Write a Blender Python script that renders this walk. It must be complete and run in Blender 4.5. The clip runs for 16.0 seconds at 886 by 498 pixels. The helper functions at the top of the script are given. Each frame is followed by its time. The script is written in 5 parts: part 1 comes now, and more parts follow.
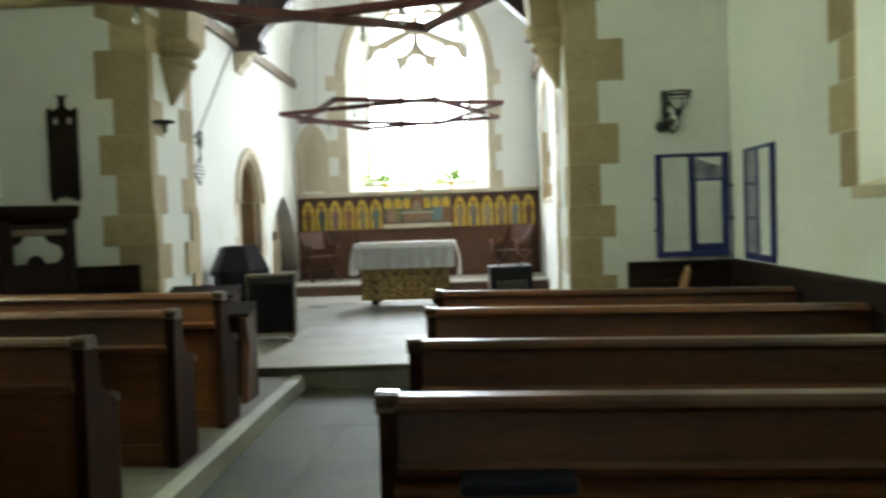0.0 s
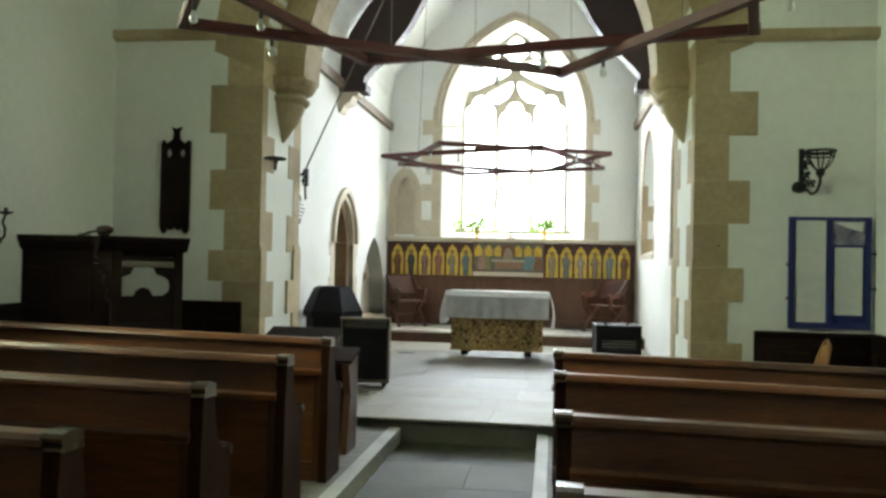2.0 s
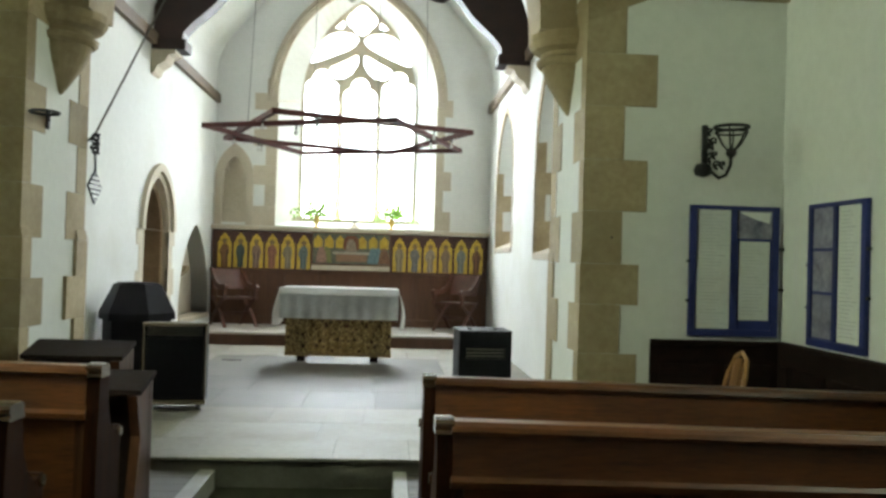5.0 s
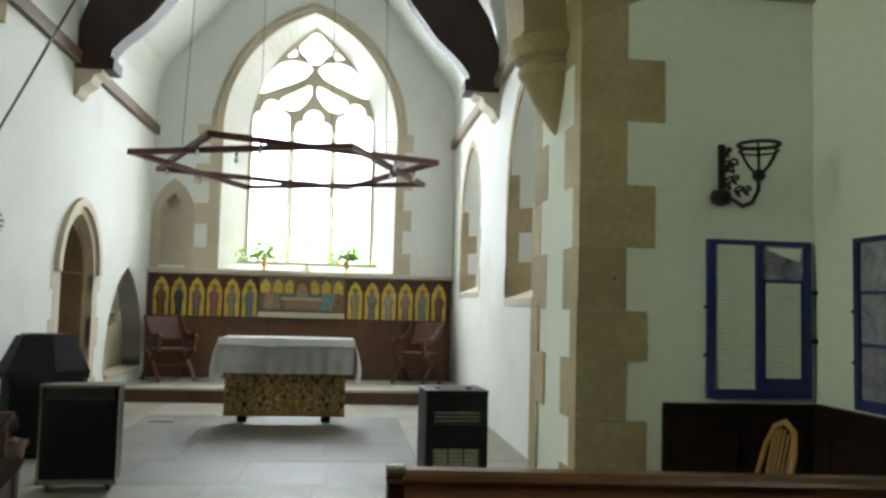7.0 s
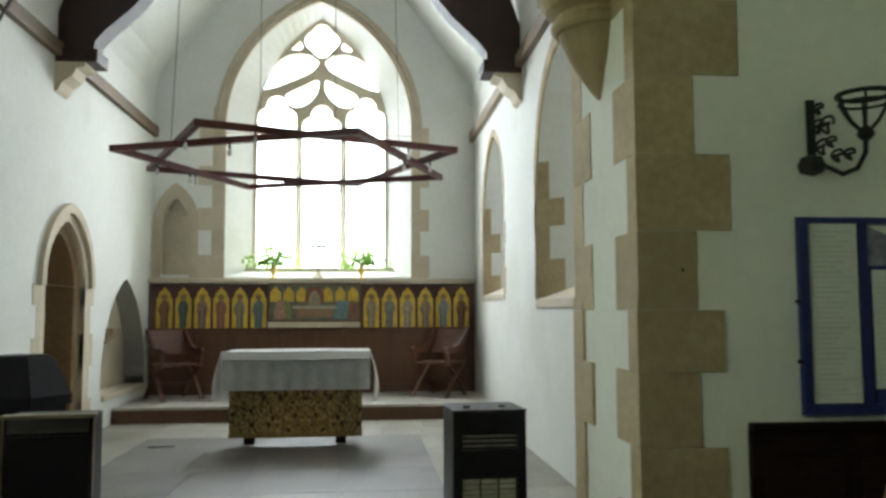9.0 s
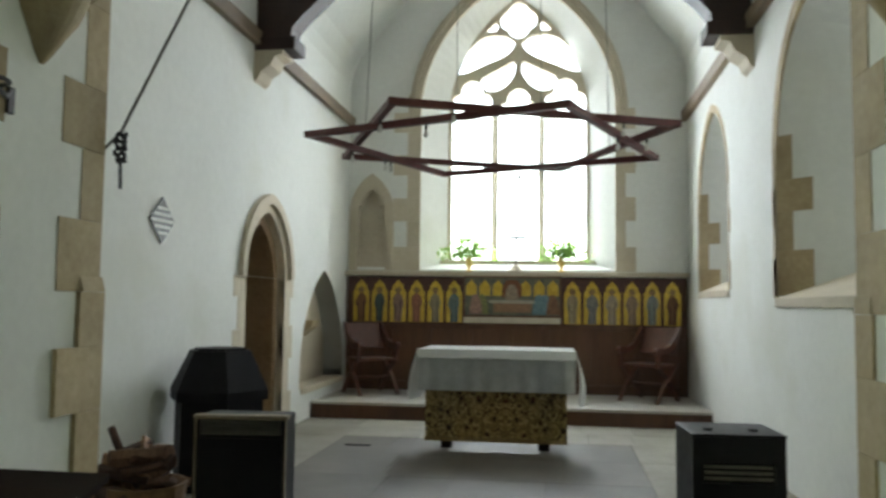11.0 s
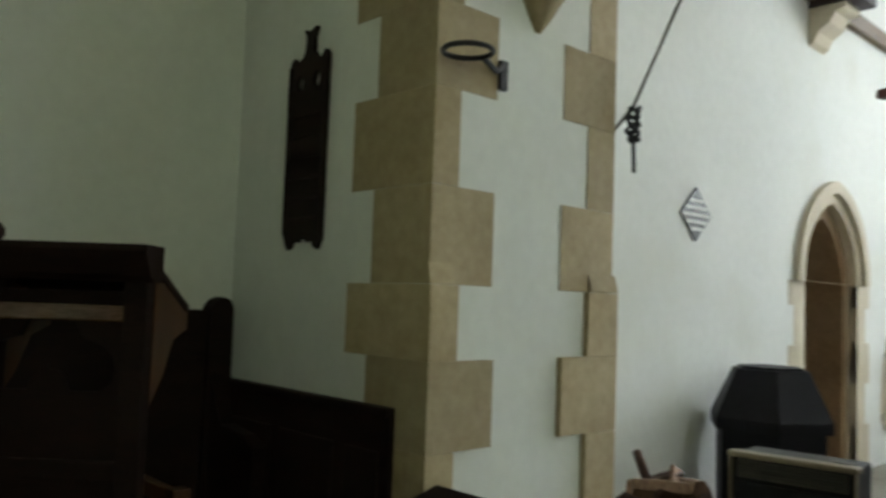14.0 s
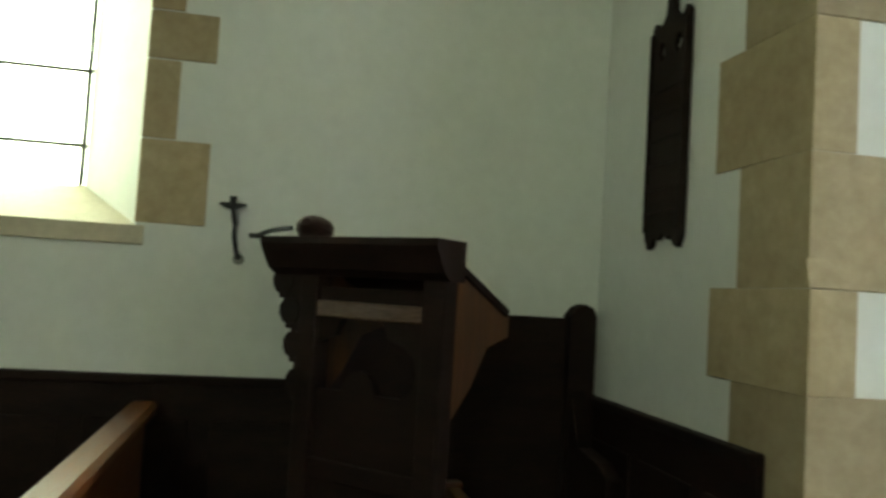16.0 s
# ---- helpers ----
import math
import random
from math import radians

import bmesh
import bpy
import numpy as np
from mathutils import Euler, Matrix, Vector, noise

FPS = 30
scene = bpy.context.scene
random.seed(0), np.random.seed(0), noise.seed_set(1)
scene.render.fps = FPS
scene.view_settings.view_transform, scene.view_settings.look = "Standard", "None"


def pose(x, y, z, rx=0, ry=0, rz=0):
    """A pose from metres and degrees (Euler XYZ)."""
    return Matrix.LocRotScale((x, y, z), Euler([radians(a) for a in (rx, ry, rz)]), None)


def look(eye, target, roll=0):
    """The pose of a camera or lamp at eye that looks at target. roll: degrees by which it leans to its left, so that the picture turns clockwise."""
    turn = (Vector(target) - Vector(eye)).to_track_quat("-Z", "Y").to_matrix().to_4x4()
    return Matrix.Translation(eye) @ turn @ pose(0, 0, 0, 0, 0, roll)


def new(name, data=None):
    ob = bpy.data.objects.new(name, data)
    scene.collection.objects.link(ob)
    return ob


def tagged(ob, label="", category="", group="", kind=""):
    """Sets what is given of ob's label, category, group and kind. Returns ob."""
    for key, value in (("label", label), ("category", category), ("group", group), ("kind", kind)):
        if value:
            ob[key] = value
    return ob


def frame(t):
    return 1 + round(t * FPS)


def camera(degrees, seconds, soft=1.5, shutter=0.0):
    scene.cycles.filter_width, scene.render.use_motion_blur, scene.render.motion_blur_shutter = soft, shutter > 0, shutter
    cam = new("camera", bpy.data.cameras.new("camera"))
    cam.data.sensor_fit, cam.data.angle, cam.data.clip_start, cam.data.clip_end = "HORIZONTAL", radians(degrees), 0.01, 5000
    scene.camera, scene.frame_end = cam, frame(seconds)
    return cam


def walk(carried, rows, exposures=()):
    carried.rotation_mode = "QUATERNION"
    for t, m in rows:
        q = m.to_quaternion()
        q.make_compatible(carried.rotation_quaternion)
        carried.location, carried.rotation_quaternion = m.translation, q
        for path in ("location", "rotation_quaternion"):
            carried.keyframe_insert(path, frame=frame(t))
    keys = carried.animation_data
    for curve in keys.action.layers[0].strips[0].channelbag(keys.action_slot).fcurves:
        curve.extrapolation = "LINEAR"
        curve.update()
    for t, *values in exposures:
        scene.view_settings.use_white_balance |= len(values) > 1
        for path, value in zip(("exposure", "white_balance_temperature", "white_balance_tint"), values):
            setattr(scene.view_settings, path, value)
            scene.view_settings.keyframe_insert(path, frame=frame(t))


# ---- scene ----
cam = camera(57.7, 16.0, soft=2.8, shutter=0.5)
PATH = [
    (0, (0.991, -0.78, 1.424), (0.904, 1.217, 1.346), -2.0),
    (0.5, (0.891, -0.77, 1.459), (0.596, 1.208, 1.415), -0.9),
    (1, (0.749, -0.73, 1.49), (0.437, 1.246, 1.469), 0.0),
    (1.5, (0.694, -0.654, 1.487), (0.399, 1.325, 1.491), 0.5),
    (2, (0.658, -0.493, 1.469), (0.391, 1.489, 1.505), 1.2),
    (2.5, (0.63, -0.294, 1.468), (0.404, 1.692, 1.527), 1.6),
    (3, (0.56, -0.091, 1.473), (0.411, 1.902, 1.538), 1.9),
    (3.5, (0.498, 0.117, 1.481), (0.442, 2.116, 1.523), 1.9),
    (4, (0.496, 0.378, 1.442), (0.525, 2.378, 1.46), 1.8),
    (4.5, (0.5, 0.64, 1.471), (0.59, 2.638, 1.487), 1.7),
    (7, (0.52, 1.927, 1.48), (0.758, 3.907, 1.623), 1.5),
    (7.5, (0.536, 2.154, 1.485), (0.8, 4.131, 1.634), 1.1),
    (8, (0.575, 2.41, 1.488), (0.853, 4.385, 1.639), 0.6),
    (8.2, (0.592, 2.505, 1.486), (0.866, 4.48, 1.64), 0.4),
    (10.3, (0.584, 3.22, 1.48), (0.509, 5.213, 1.628), 0.2),
    (10.5, (0.519, 3.323, 1.493), (0.397, 5.314, 1.637), 0.4),
    (11, (0.452, 3.485, 1.509), (0.175, 5.461, 1.644), 0.7),
    (11.5, (0.447, 3.592, 1.496), (-0.002, 5.536, 1.632), 0.6),
    (12, (0.449, 3.696, 1.494), (-0.182, 5.589, 1.626), 0.9),
    (12.5, (0.357, 3.874, 1.507), (-0.449, 5.701, 1.627), 1.5),
    (13, (0.279, 4.072, 1.495), (-0.743, 5.787, 1.612), 1.7),
    (13.5, (0.283, 4.2, 1.486), (-0.962, 5.761, 1.61), 1.7),
    (14, (0.203, 4.362, 1.485), (-1.251, 5.729, 1.615), 2.0),
    (14.5, (0.126, 4.488, 1.481), (-1.49, 5.659, 1.6), 1.7),
    (15, (0.076, 4.629, 1.476), (-1.691, 5.56, 1.581), 1.7),
    (15.5, (0.011, 4.842, 1.481), (-1.882, 5.48, 1.586), 2.5),
    (16, (-0.049, 4.946, 1.473), (-2.009, 5.329, 1.588), 3.4),
]
walk(cam, [(t, look(eye, target, roll)) for t, eye, target, roll in PATH],
     exposures=[(0, 0.33), (2.0, 0.33), (4.5, 0.18), (7.0, -0.22), (8.2, -0.34), (10.3, -0.58), (12.5, -0.82), (13.2, -.70), (14.5, .05), (16.0, .45)])

# ---- light ----
world = bpy.data.worlds.new("sky")
scene.world = world
world.use_nodes = True
wn = world.node_tree.nodes
sky = wn.new("ShaderNodeTexSky")
sky.sky_type, sky.sun_disc = "NISHITA", False
sky.sun_elevation, sky.sun_rotation = radians(45), radians(120)
world.node_tree.links.new(sky.outputs[0], wn["Background"].inputs[0])
wn["Background"].inputs[1].default_value = 0.1


def window_light(name, place, target, w, h, power, color=(1.0, 0.98, 0.9), spread=180):
    """The overcast sky's light in a window's opening."""
    d = bpy.data.lights.new(name, "AREA")
    d.shape, d.size, d.size_y, d.energy, d.color = "RECTANGLE", w, h, power, color
    d.spread = radians(spread)
    ob = new(name, d)
    ob.matrix_world = look(place, target)
    return ob


DAY = (0.86, 0.935, 1.0)
LEAFY = (0.86, 1.0, 0.70)
window_light("window_light_east", (-0.2, 15.45, 4.6), (3.7, 6.0, 1.0), 4.2, 6.2, 1650, DAY, 150)
window_light("window_light_south", (2.95, 12.65, 2.7), (-5, 12.65, 2.7), 1.3, 2.2, 20, DAY)
window_light("window_light_south_west", (2.95, 9.05, 2.7), (-5, 9.05, 2.7), 1.3, 2.2, 20, DAY)
window_light("window_light_nave_north", (-4.7, 3.65, 3.0), (5, 3.65, 2.4), 2.6, 3.4, 380, LEAFY)
window_light("window_light_nave_south", (4.6, 3.25, 3.0), (-5, 3.25, 2.4), 2.6, 3.4, 105, LEAFY)

# ---- plan ----
CN, CS = -2.40, 2.17          # chancel walls
NN, NS = -3.25, 3.19          # nave walls
AW, AE = 6.25, 7.33           # chancel arch wall, west and east face
YE = 14.34                    # east wall
YW = -6.0                     # west end of the nave
ZN, ZC, ZS, ZP = -0.04, 0.16, 0.345, 0.08   # floors: nave, chancel, sanctuary, pew platform
MID = -0.075


# ---- mesh helpers ----
def mesh_of(bm, name, material):
    me = bpy.data.meshes.new(name)
    bmesh.ops.recalc_face_normals(bm, faces=bm.faces)
    bm.to_mesh(me)
    bm.free()
    me.materials.append(material)
    return me


def thing(name, bm, material, label="", category="", group="", kind=""):
    return tagged(new(name, mesh_of(bm, name, material)), label, category, group, kind)


def part(name, bm, material, parent, label=""):
    ob = new(name, mesh_of(bm, name, material))
    ob.parent = parent
    return tagged(ob, label)


def base(name, m, label, category, group="", kind=""):
    ob = new(name)
    ob.empty_display_size = 0.1
    ob.matrix_world = m
    return tagged(ob, label, category, group, kind)


def add_box(bm, x0, x1, y0, y1, z0, z1):
    v = bmesh.ops.create_cube(bm, size=1)["verts"]
    for p in v:
        p.co = ((x0 + x1) / 2 + p.co.x * (x1 - x0), (y0 + y1) / 2 + p.co.y * (y1 - y0), (z0 + z1) / 2 + p.co.z * (z1 - z0))
    return v


def box(x0, x1, y0, y1, z0, z1, bevel=0.0, seg=2):
    bm = bmesh.new()
    add_box(bm, x0, x1, y0, y1, z0, z1)
    if bevel:
        bmesh.ops.bevel(bm, geom=bm.edges[:], offset=bevel, segments=seg, affect="EDGES", profile=0.6)
    return bm


AX = {"x": lambda u, v, d: (d, u, v), "y": lambda u, v, d: (u, d, v), "z": lambda u, v, d: (u, v, d)}


def slab(axis, outline, holes, d0, d1):
    """A flat outline with holes, in the two axes other than the given one, from d0 to d1 thick."""
    bm = bmesh.new()
    put = AX[axis]
    edges = []
    for loop in (outline, *holes):
        vs = [bm.verts.new(put(u, v, d0)) for u, v in loop]
        edges += [bm.edges.new((vs[i], vs[(i + 1) % len(vs)])) for i in range(len(vs))]
    got = bmesh.ops.triangle_fill(bm, edges=edges, use_beauty=True, use_dissolve=False)
    faces = [g for g in got["geom"] if isinstance(g, bmesh.types.BMFace)]
    ex = bmesh.ops.extrude_face_region(bm, geom=faces)
    shift = Vector(put(0, 0, d1 - d0))
    for g in ex["geom"]:
        if isinstance(g, bmesh.types.BMVert):
            g.co += shift
    return bm


def rect(u0, u1, v0, v1):
    return [(u0, v0), (u1, v0), (u1, v1), (u0, v1)]


def pointed(u0, u1, v0, vs, va, n=10):
    """A two-centred pointed arch: foot v0, springing vs, apex va."""
    w = (u1 - u0) / 2
    c = (u0 + u1) / 2
    h = va - vs
    r = (w * w + h * h) / (2 * w)
    pts = [(u0, v0), (u1, v0)]
    a1 = math.asin(min(1, h / r)) if r >= w and h <= r else math.pi / 2
    if h > r:
        a1 = math.pi - math.asin(h / r)
    right = [(u1 - r + r * math.cos(a1 * i / n), vs + r * math.sin(a1 * i / n)) for i in range(n + 1)]
    left = [(2 * c - x, y) for x, y in reversed(right[:-1])]
    return pts + right + left


def sweep(points, w, h, closed=False, up=(0, 0, 1)):
    """A bar of rectangular section along a line of points."""
    bm = bmesh.new()
    rings = []
    n = len(points)
    for i, p in enumerate(points):
        p = Vector(p)
        a = Vector(points[i - 1] if (i or closed) else points[i])
        b = Vector(points[(i + 1) % n] if (i < n - 1 or closed) else points[i])
        t = (b - a).normalized()
        s = t.cross(Vector(up)).normalized()
        u = s.cross(t).normalized()
        rings.append([bm.verts.new(p + s * (dx * w / 2) + u * (dz * h / 2)) for dx, dz in ((-1, -1), (1, -1), (1, 1), (-1, 1))])
    for i in range(n if closed else n - 1):
        a, b = rings[i], rings[(i + 1) % n]
        for k in range(4):
            bm.faces.new((a[k], a[(k + 1) % 4], b[(k + 1) % 4], b[k]))
    if not closed:
        bm.faces.new(rings[0][::-1])
        bm.faces.new(rings[-1])
    return bm


# ---- materials ----
def surface(name, dark, light, rough=0.8, big=1.2, fine=40.0, bump=0.15, stretch=(1, 1, 1), metal=0.0, vary=0.12, coat=0.0, stain=None, gloss=0.5):
    """A weathered surface: broad stains, fine grain, a tone for each piece, and relief."""
    m = bpy.data.materials.new(name)
    m.use_nodes = True
    t = m.node_tree
    n, ln = t.nodes, t.links
    b = n["Principled BSDF"]
    tc, info, add, mp = n.new("ShaderNodeTexCoord"), n.new("ShaderNodeObjectInfo"), n.new("ShaderNodeVectorMath"), n.new("ShaderNodeMapping")
    mul = n.new("ShaderNodeMath")
    mul.operation, mul.inputs[1].default_value = "MULTIPLY", 37.0
    ln.new(info.outputs["Random"], mul.inputs[0])
    ln.new(tc.outputs["Object"], add.inputs[0])
    ln.new(mul.outputs[0], add.inputs[1])
    ln.new(add.outputs[0], mp.inputs["Vector"])
    mp.inputs["Scale"].default_value = stretch
    n1, n2 = n.new("ShaderNodeTexNoise"), n.new("ShaderNodeTexNoise")
    n1.inputs["Scale"].default_value, n1.inputs["Detail"].default_value, n1.inputs["Roughness"].default_value = big, 5, 0.6
    n2.inputs["Scale"].default_value, n2.inputs["Detail"].default_value, n2.inputs["Roughness"].default_value = fine, 4, 0.65
    ln.new(mp.outputs[0], n1.inputs["Vector"])
    ln.new(mp.outputs[0], n2.inputs["Vector"])
    mixf = n.new("ShaderNodeMix")
    mixf.inputs[0].default_value = 0.45
    ln.new(n1.outputs["Fac"], mixf.inputs[2])
    ln.new(n2.outputs["Fac"], mixf.inputs[3])
    ramp = n.new("ShaderNodeValToRGB")
    ramp.color_ramp.elements[0].position, ramp.color_ramp.elements[1].position = 0.33, 0.67
    ramp.color_ramp.elements[0].color, ramp.color_ramp.elements[1].color = (*dark, 1), (*light, 1)
    ln.new(mixf.outputs[0], ramp.inputs[0])
    hsv = n.new("ShaderNodeHueSaturation")
    rng = n.new("ShaderNodeMapRange")
    rng.inputs["To Min"].default_value, rng.inputs["To Max"].default_value = 1 - vary, 1 + vary
    ln.new(info.outputs["Random"], rng.inputs["Value"])
    ln.new(rng.outputs[0], hsv.inputs["Value"])
    ln.new(ramp.outputs[0], hsv.inputs["Color"])
    out = hsv.outputs[0]
    if stain:
        n3, r3, mx = n.new("ShaderNodeTexNoise"), n.new("ShaderNodeValToRGB"), n.new("ShaderNodeMix")
        n3.inputs["Scale"].default_value, n3.inputs["Detail"].default_value = 0.7, 8
        ln.new(tc.outputs["Object"], n3.inputs["Vector"])
        r3.color_ramp.elements[0].position, r3.color_ramp.elements[1].position = 0.56, 0.76
        ln.new(n3.outputs["Fac"], r3.inputs[0])
        mx.data_type = "RGBA"
        ln.new(r3.outputs[0], mx.inputs[0])
        ln.new(out, mx.inputs[6])
        mx.inputs[7].default_value = (*stain, 1)
        out = mx.outputs[2]
    ln.new(out, b.inputs["Base Color"])
    rr = n.new("ShaderNodeMapRange")
    rr.inputs["To Min"].default_value, rr.inputs["To Max"].default_value = max(0.05, rough - 0.12), min(1, rough + 0.12)
    ln.new(n2.outputs["Fac"], rr.inputs["Value"])
    ln.new(rr.outputs[0], b.inputs["Roughness"])
    b.inputs["Metallic"].default_value = metal
    b.inputs["Specular IOR Level"].default_value = gloss
    if coat:
        b.inputs["Coat Weight"].default_value, b.inputs["Coat Roughness"].default_value = coat, 0.25
    if bump:
        bp = n.new("ShaderNodeBump")
        bp.inputs["Strength"].default_value, bp.inputs["Distance"].default_value = bump, 0.01
        ln.new(mixf.outputs[0], bp.inputs["Height"])
        ln.new(bp.outputs[0], b.inputs["Normal"])
    return m


plaster = surface("lime_plaster", (0.70, 0.71, 0.67), (0.80, 0.81, 0.77), 0.9, 0.8, 14, 0.25, vary=0.0, stain=(0.66, 0.66, 0.58))
stone = surface("dressed_stone", (0.31, 0.235, 0.13), (0.48, 0.39, 0.245), 0.85, 2.2, 22, 0.3, vary=0.14, stain=(0.26, 0.18, 0.085))
brown_stone = surface("brown_stone", (0.20, 0.125, 0.06), (0.33, 0.225, 0.125), 0.85, 2.2, 22, 0.15, vary=0.06)
stone_pale = surface("pale_stone", (0.46, 0.40, 0.29), (0.62, 0.55, 0.42), 0.85, 2.5, 35, 0.25, vary=0.06)
flagstone = surface("flagstone", (0.185, 0.172, 0.135), (0.32, 0.30, 0.245), 0.62, 1.6, 25, 0.2, vary=0.12, stain=(0.13, 0.115, 0.085), gloss=0.3)
# pale stone, raised further in colour to carry window light on the sanctuary floor
sanctuary_flag_lit = surface("pale_flagstone_lit", (0.36, 0.34, 0.30), (0.56, 0.54, 0.48), 0.55, 1.6, 25, 0.2, vary=0.08, stain=(0.28, 0.255, 0.21))
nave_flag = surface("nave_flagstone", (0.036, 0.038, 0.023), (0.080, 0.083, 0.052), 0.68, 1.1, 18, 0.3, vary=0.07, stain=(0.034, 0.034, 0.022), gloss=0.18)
ledger = surface("dark_flagstone", (0.068, 0.060, 0.045), (0.132, 0.118, 0.092), 0.6, 1.6, 25, 0.25, vary=0.08, stain=(0.07, 0.062, 0.045))
mortar = surface("mortar", (0.09, 0.085, 0.068), (0.16, 0.15, 0.12), 0.9, 3, 40, 0.3)
kerb_stone = surface("kerb_stone", (0.20, 0.197, 0.163), (0.33, 0.322, 0.275), 0.6, 3, 30, 0.2)
oak_x = surface("polished_oak", (0.042, 0.0125, 0.0042), (0.185, 0.062, 0.017), 0.34, 1.6, 11, 0.16, (0.9, 7, 7), vary=0.22, gloss=0.5, stain=(0.022, 0.007, 0.003))
oak_z = surface("polished_oak_upright", (0.028, 0.009, 0.0035), (0.105, 0.037, 0.0115), 0.38, 1.3, 9, 0.12, (9, 9, 0.7), vary=0.2, gloss=0.35)
# upright pew oak darkened: the bench ends' shadow side is put into the colour
oak_end_shaded = surface("shaded_bench_end_oak", (0.012, 0.0036, 0.0015), (0.042, 0.0125, 0.004), 0.6, 1.3, 9, 0.12, (9, 9, 0.7), vary=0.2, gloss=0.08)
oak_worn = surface("worn_oak", (0.05, 0.025, 0.013), (0.13, 0.08, 0.048), 0.2, 4, 30, 0.06, (1, 6, 6), coat=1.0)
dark_oak = surface("blackened_oak", (0.007, 0.0035, 0.003), (0.022, 0.010, 0.0075), 0.68, 1.5, 10, 0.2, (2, 2, 8), vary=0.15, gloss=0.15)
brown_oak = surface("brown_oak", (0.06, 0.024, 0.011), (0.135, 0.06, 0.027), 0.45, 1.5, 10, 0.15, (7, 7, 0.8), vary=0.12)
beam_wood = surface("beam_oak", (0.11, 0.075, 0.045), (0.22, 0.155, 0.095), 0.7, 1.5, 10, 0.2, (8, 0.8, 8), vary=0.1)
platform_board = surface("worn_platform_board", (0.055, 0.05, 0.037), (0.12, 0.108, 0.083), 0.7, 1.5, 12, 0.15, (0.8, 8, 8), vary=0.12)
truss_wood = surface("truss_oak", (0.016, 0.007, 0.006), (0.045, 0.018, 0.013), 0.6, 1.5, 10, 0.2, (3, 3, 3), vary=0.1)
red_wood = surface("red_stained_wood", (0.055, 0.010, 0.009), (0.13, 0.026, 0.020), 0.5, 2, 14, 0.15, (3, 3, 3), vary=0.12)
windsor_wood = surface("elm_wood", (0.28, 0.13, 0.045), (0.45, 0.24, 0.09), 0.4, 2, 12, 0.1, (6, 6, 1), vary=0.05)
linen = surface("white_linen", (0.74, 0.74, 0.71), (0.84, 0.84, 0.81), 0.9, 3, 120, 0.2, vary=0.0)
lace = surface("grey_lace", (0.60, 0.62, 0.58), (0.82, 0.83, 0.80), 0.9, 10, 60, 0.4, vary=0.0)
black_iron = surface("black_iron", (0.006, 0.006, 0.007), (0.018, 0.017, 0.018), 0.55, 4, 40, 0.25, gloss=0.4)
stove_iron = surface("stove_iron", (0.003, 0.0025, 0.0035), (0.010, 0.008, 0.010), 0.55, 3, 40, 0.2, gloss=0.16)
black_enamel = surface("black_enamel", (0.005, 0.005, 0.007), (0.011, 0.011, 0.014), 0.42, 3, 20, 0.02, gloss=0.22)
grille_metal = surface("grille_metal", (0.10, 0.10, 0.09), (0.22, 0.21, 0.18), 0.4, 8, 60, 0.1, metal=0.7)
radiant = surface("radiant_clay", (0.25, 0.23, 0.18), (0.42, 0.40, 0.33), 0.8, 8, 60, 0.3)
gold_trim = surface("tan_enamel_trim", (0.14, 0.11, 0.07), (0.26, 0.215, 0.14), 0.4, 4, 40, 0.05)
blue_paint = surface("blue_paint", (0.010, 0.016, 0.11), (0.020, 0.030, 0.18), 0.45, 3, 30, 0.1)
paper = surface("paper", (0.66, 0.68, 0.64), (0.78, 0.80, 0.76), 0.85, 3, 40, 0.05, vary=0.03)
photo_mauve = surface("faded_photo", (0.10, 0.10, 0.16), (0.42, 0.40, 0.50), 0.4, 7, 20, 0.0, vary=0.25)
ink = surface("faded_ink", (0.46, 0.48, 0.46), (0.58, 0.60, 0.58), 0.8, 9, 60, 0.0)
black_paint = surface("black_paint", (0.02, 0.022, 0.022), (0.045, 0.047, 0.047), 0.5, 6, 40, 0.1)
gilt = surface("gilding", (0.38, 0.23, 0.02), (0.72, 0.50, 0.07), 0.45, 16, 60, 0.1, metal=0.2, vary=0.08)
teal_ground = surface("faded_painted_ground", (0.04, 0.055, 0.05), (0.20, 0.18, 0.11), 0.5, 12, 40, 0.1)
leaf = surface("leaf", (0.035, 0.085, 0.012), (0.13, 0.24, 0.04), 0.55, 9, 60, 0.1, vary=0.3)


def let_light_through(m, color):
    """Thin leaves that glow with the light behind them."""
    t = m.node_tree
    tr, mix = t.nodes.new("ShaderNodeBsdfTranslucent"), t.nodes.new("ShaderNodeMixShader")
    tr.inputs["Color"].default_value = (*color, 1)
    mix.inputs[0].default_value = 0.55
    t.links.new(t.nodes["Principled BSDF"].outputs[0], mix.inputs[1])
    t.links.new(tr.outputs[0], mix.inputs[2])
    t.links.new(mix.outputs[0], t.nodes["Material Output"].inputs["Surface"])


let_light_through(leaf, (0.34, 0.52, 0.14))
chair_oak = surface("red_brown_oak", (0.05, 0.016, 0.009), (0.15, 0.05, 0.026), 0.36, 1.5, 10, 0.15, (3, 3, 3), vary=0.1)
petal = surface("cream_petal", (0.6, 0.58, 0.4), (0.8, 0.78, 0.62), 0.7, 9, 60, 0.0)
brass = surface("brass", (0.45, 0.30, 0.09), (0.65, 0.46, 0.16), 0.35, 6, 40, 0.05, metal=0.9)
log_wood = surface("split_log", (0.07, 0.03, 0.015), (0.34, 0.20, 0.115), 0.7, 9, 40, 0.6, (6, 6, 1), vary=0.35)
bark_wood = surface("log_bark", (0.02, 0.009, 0.006), (0.10, 0.045, 0.024), 0.75, 12, 50, 0.8, (6, 6, 1), vary=0.3)
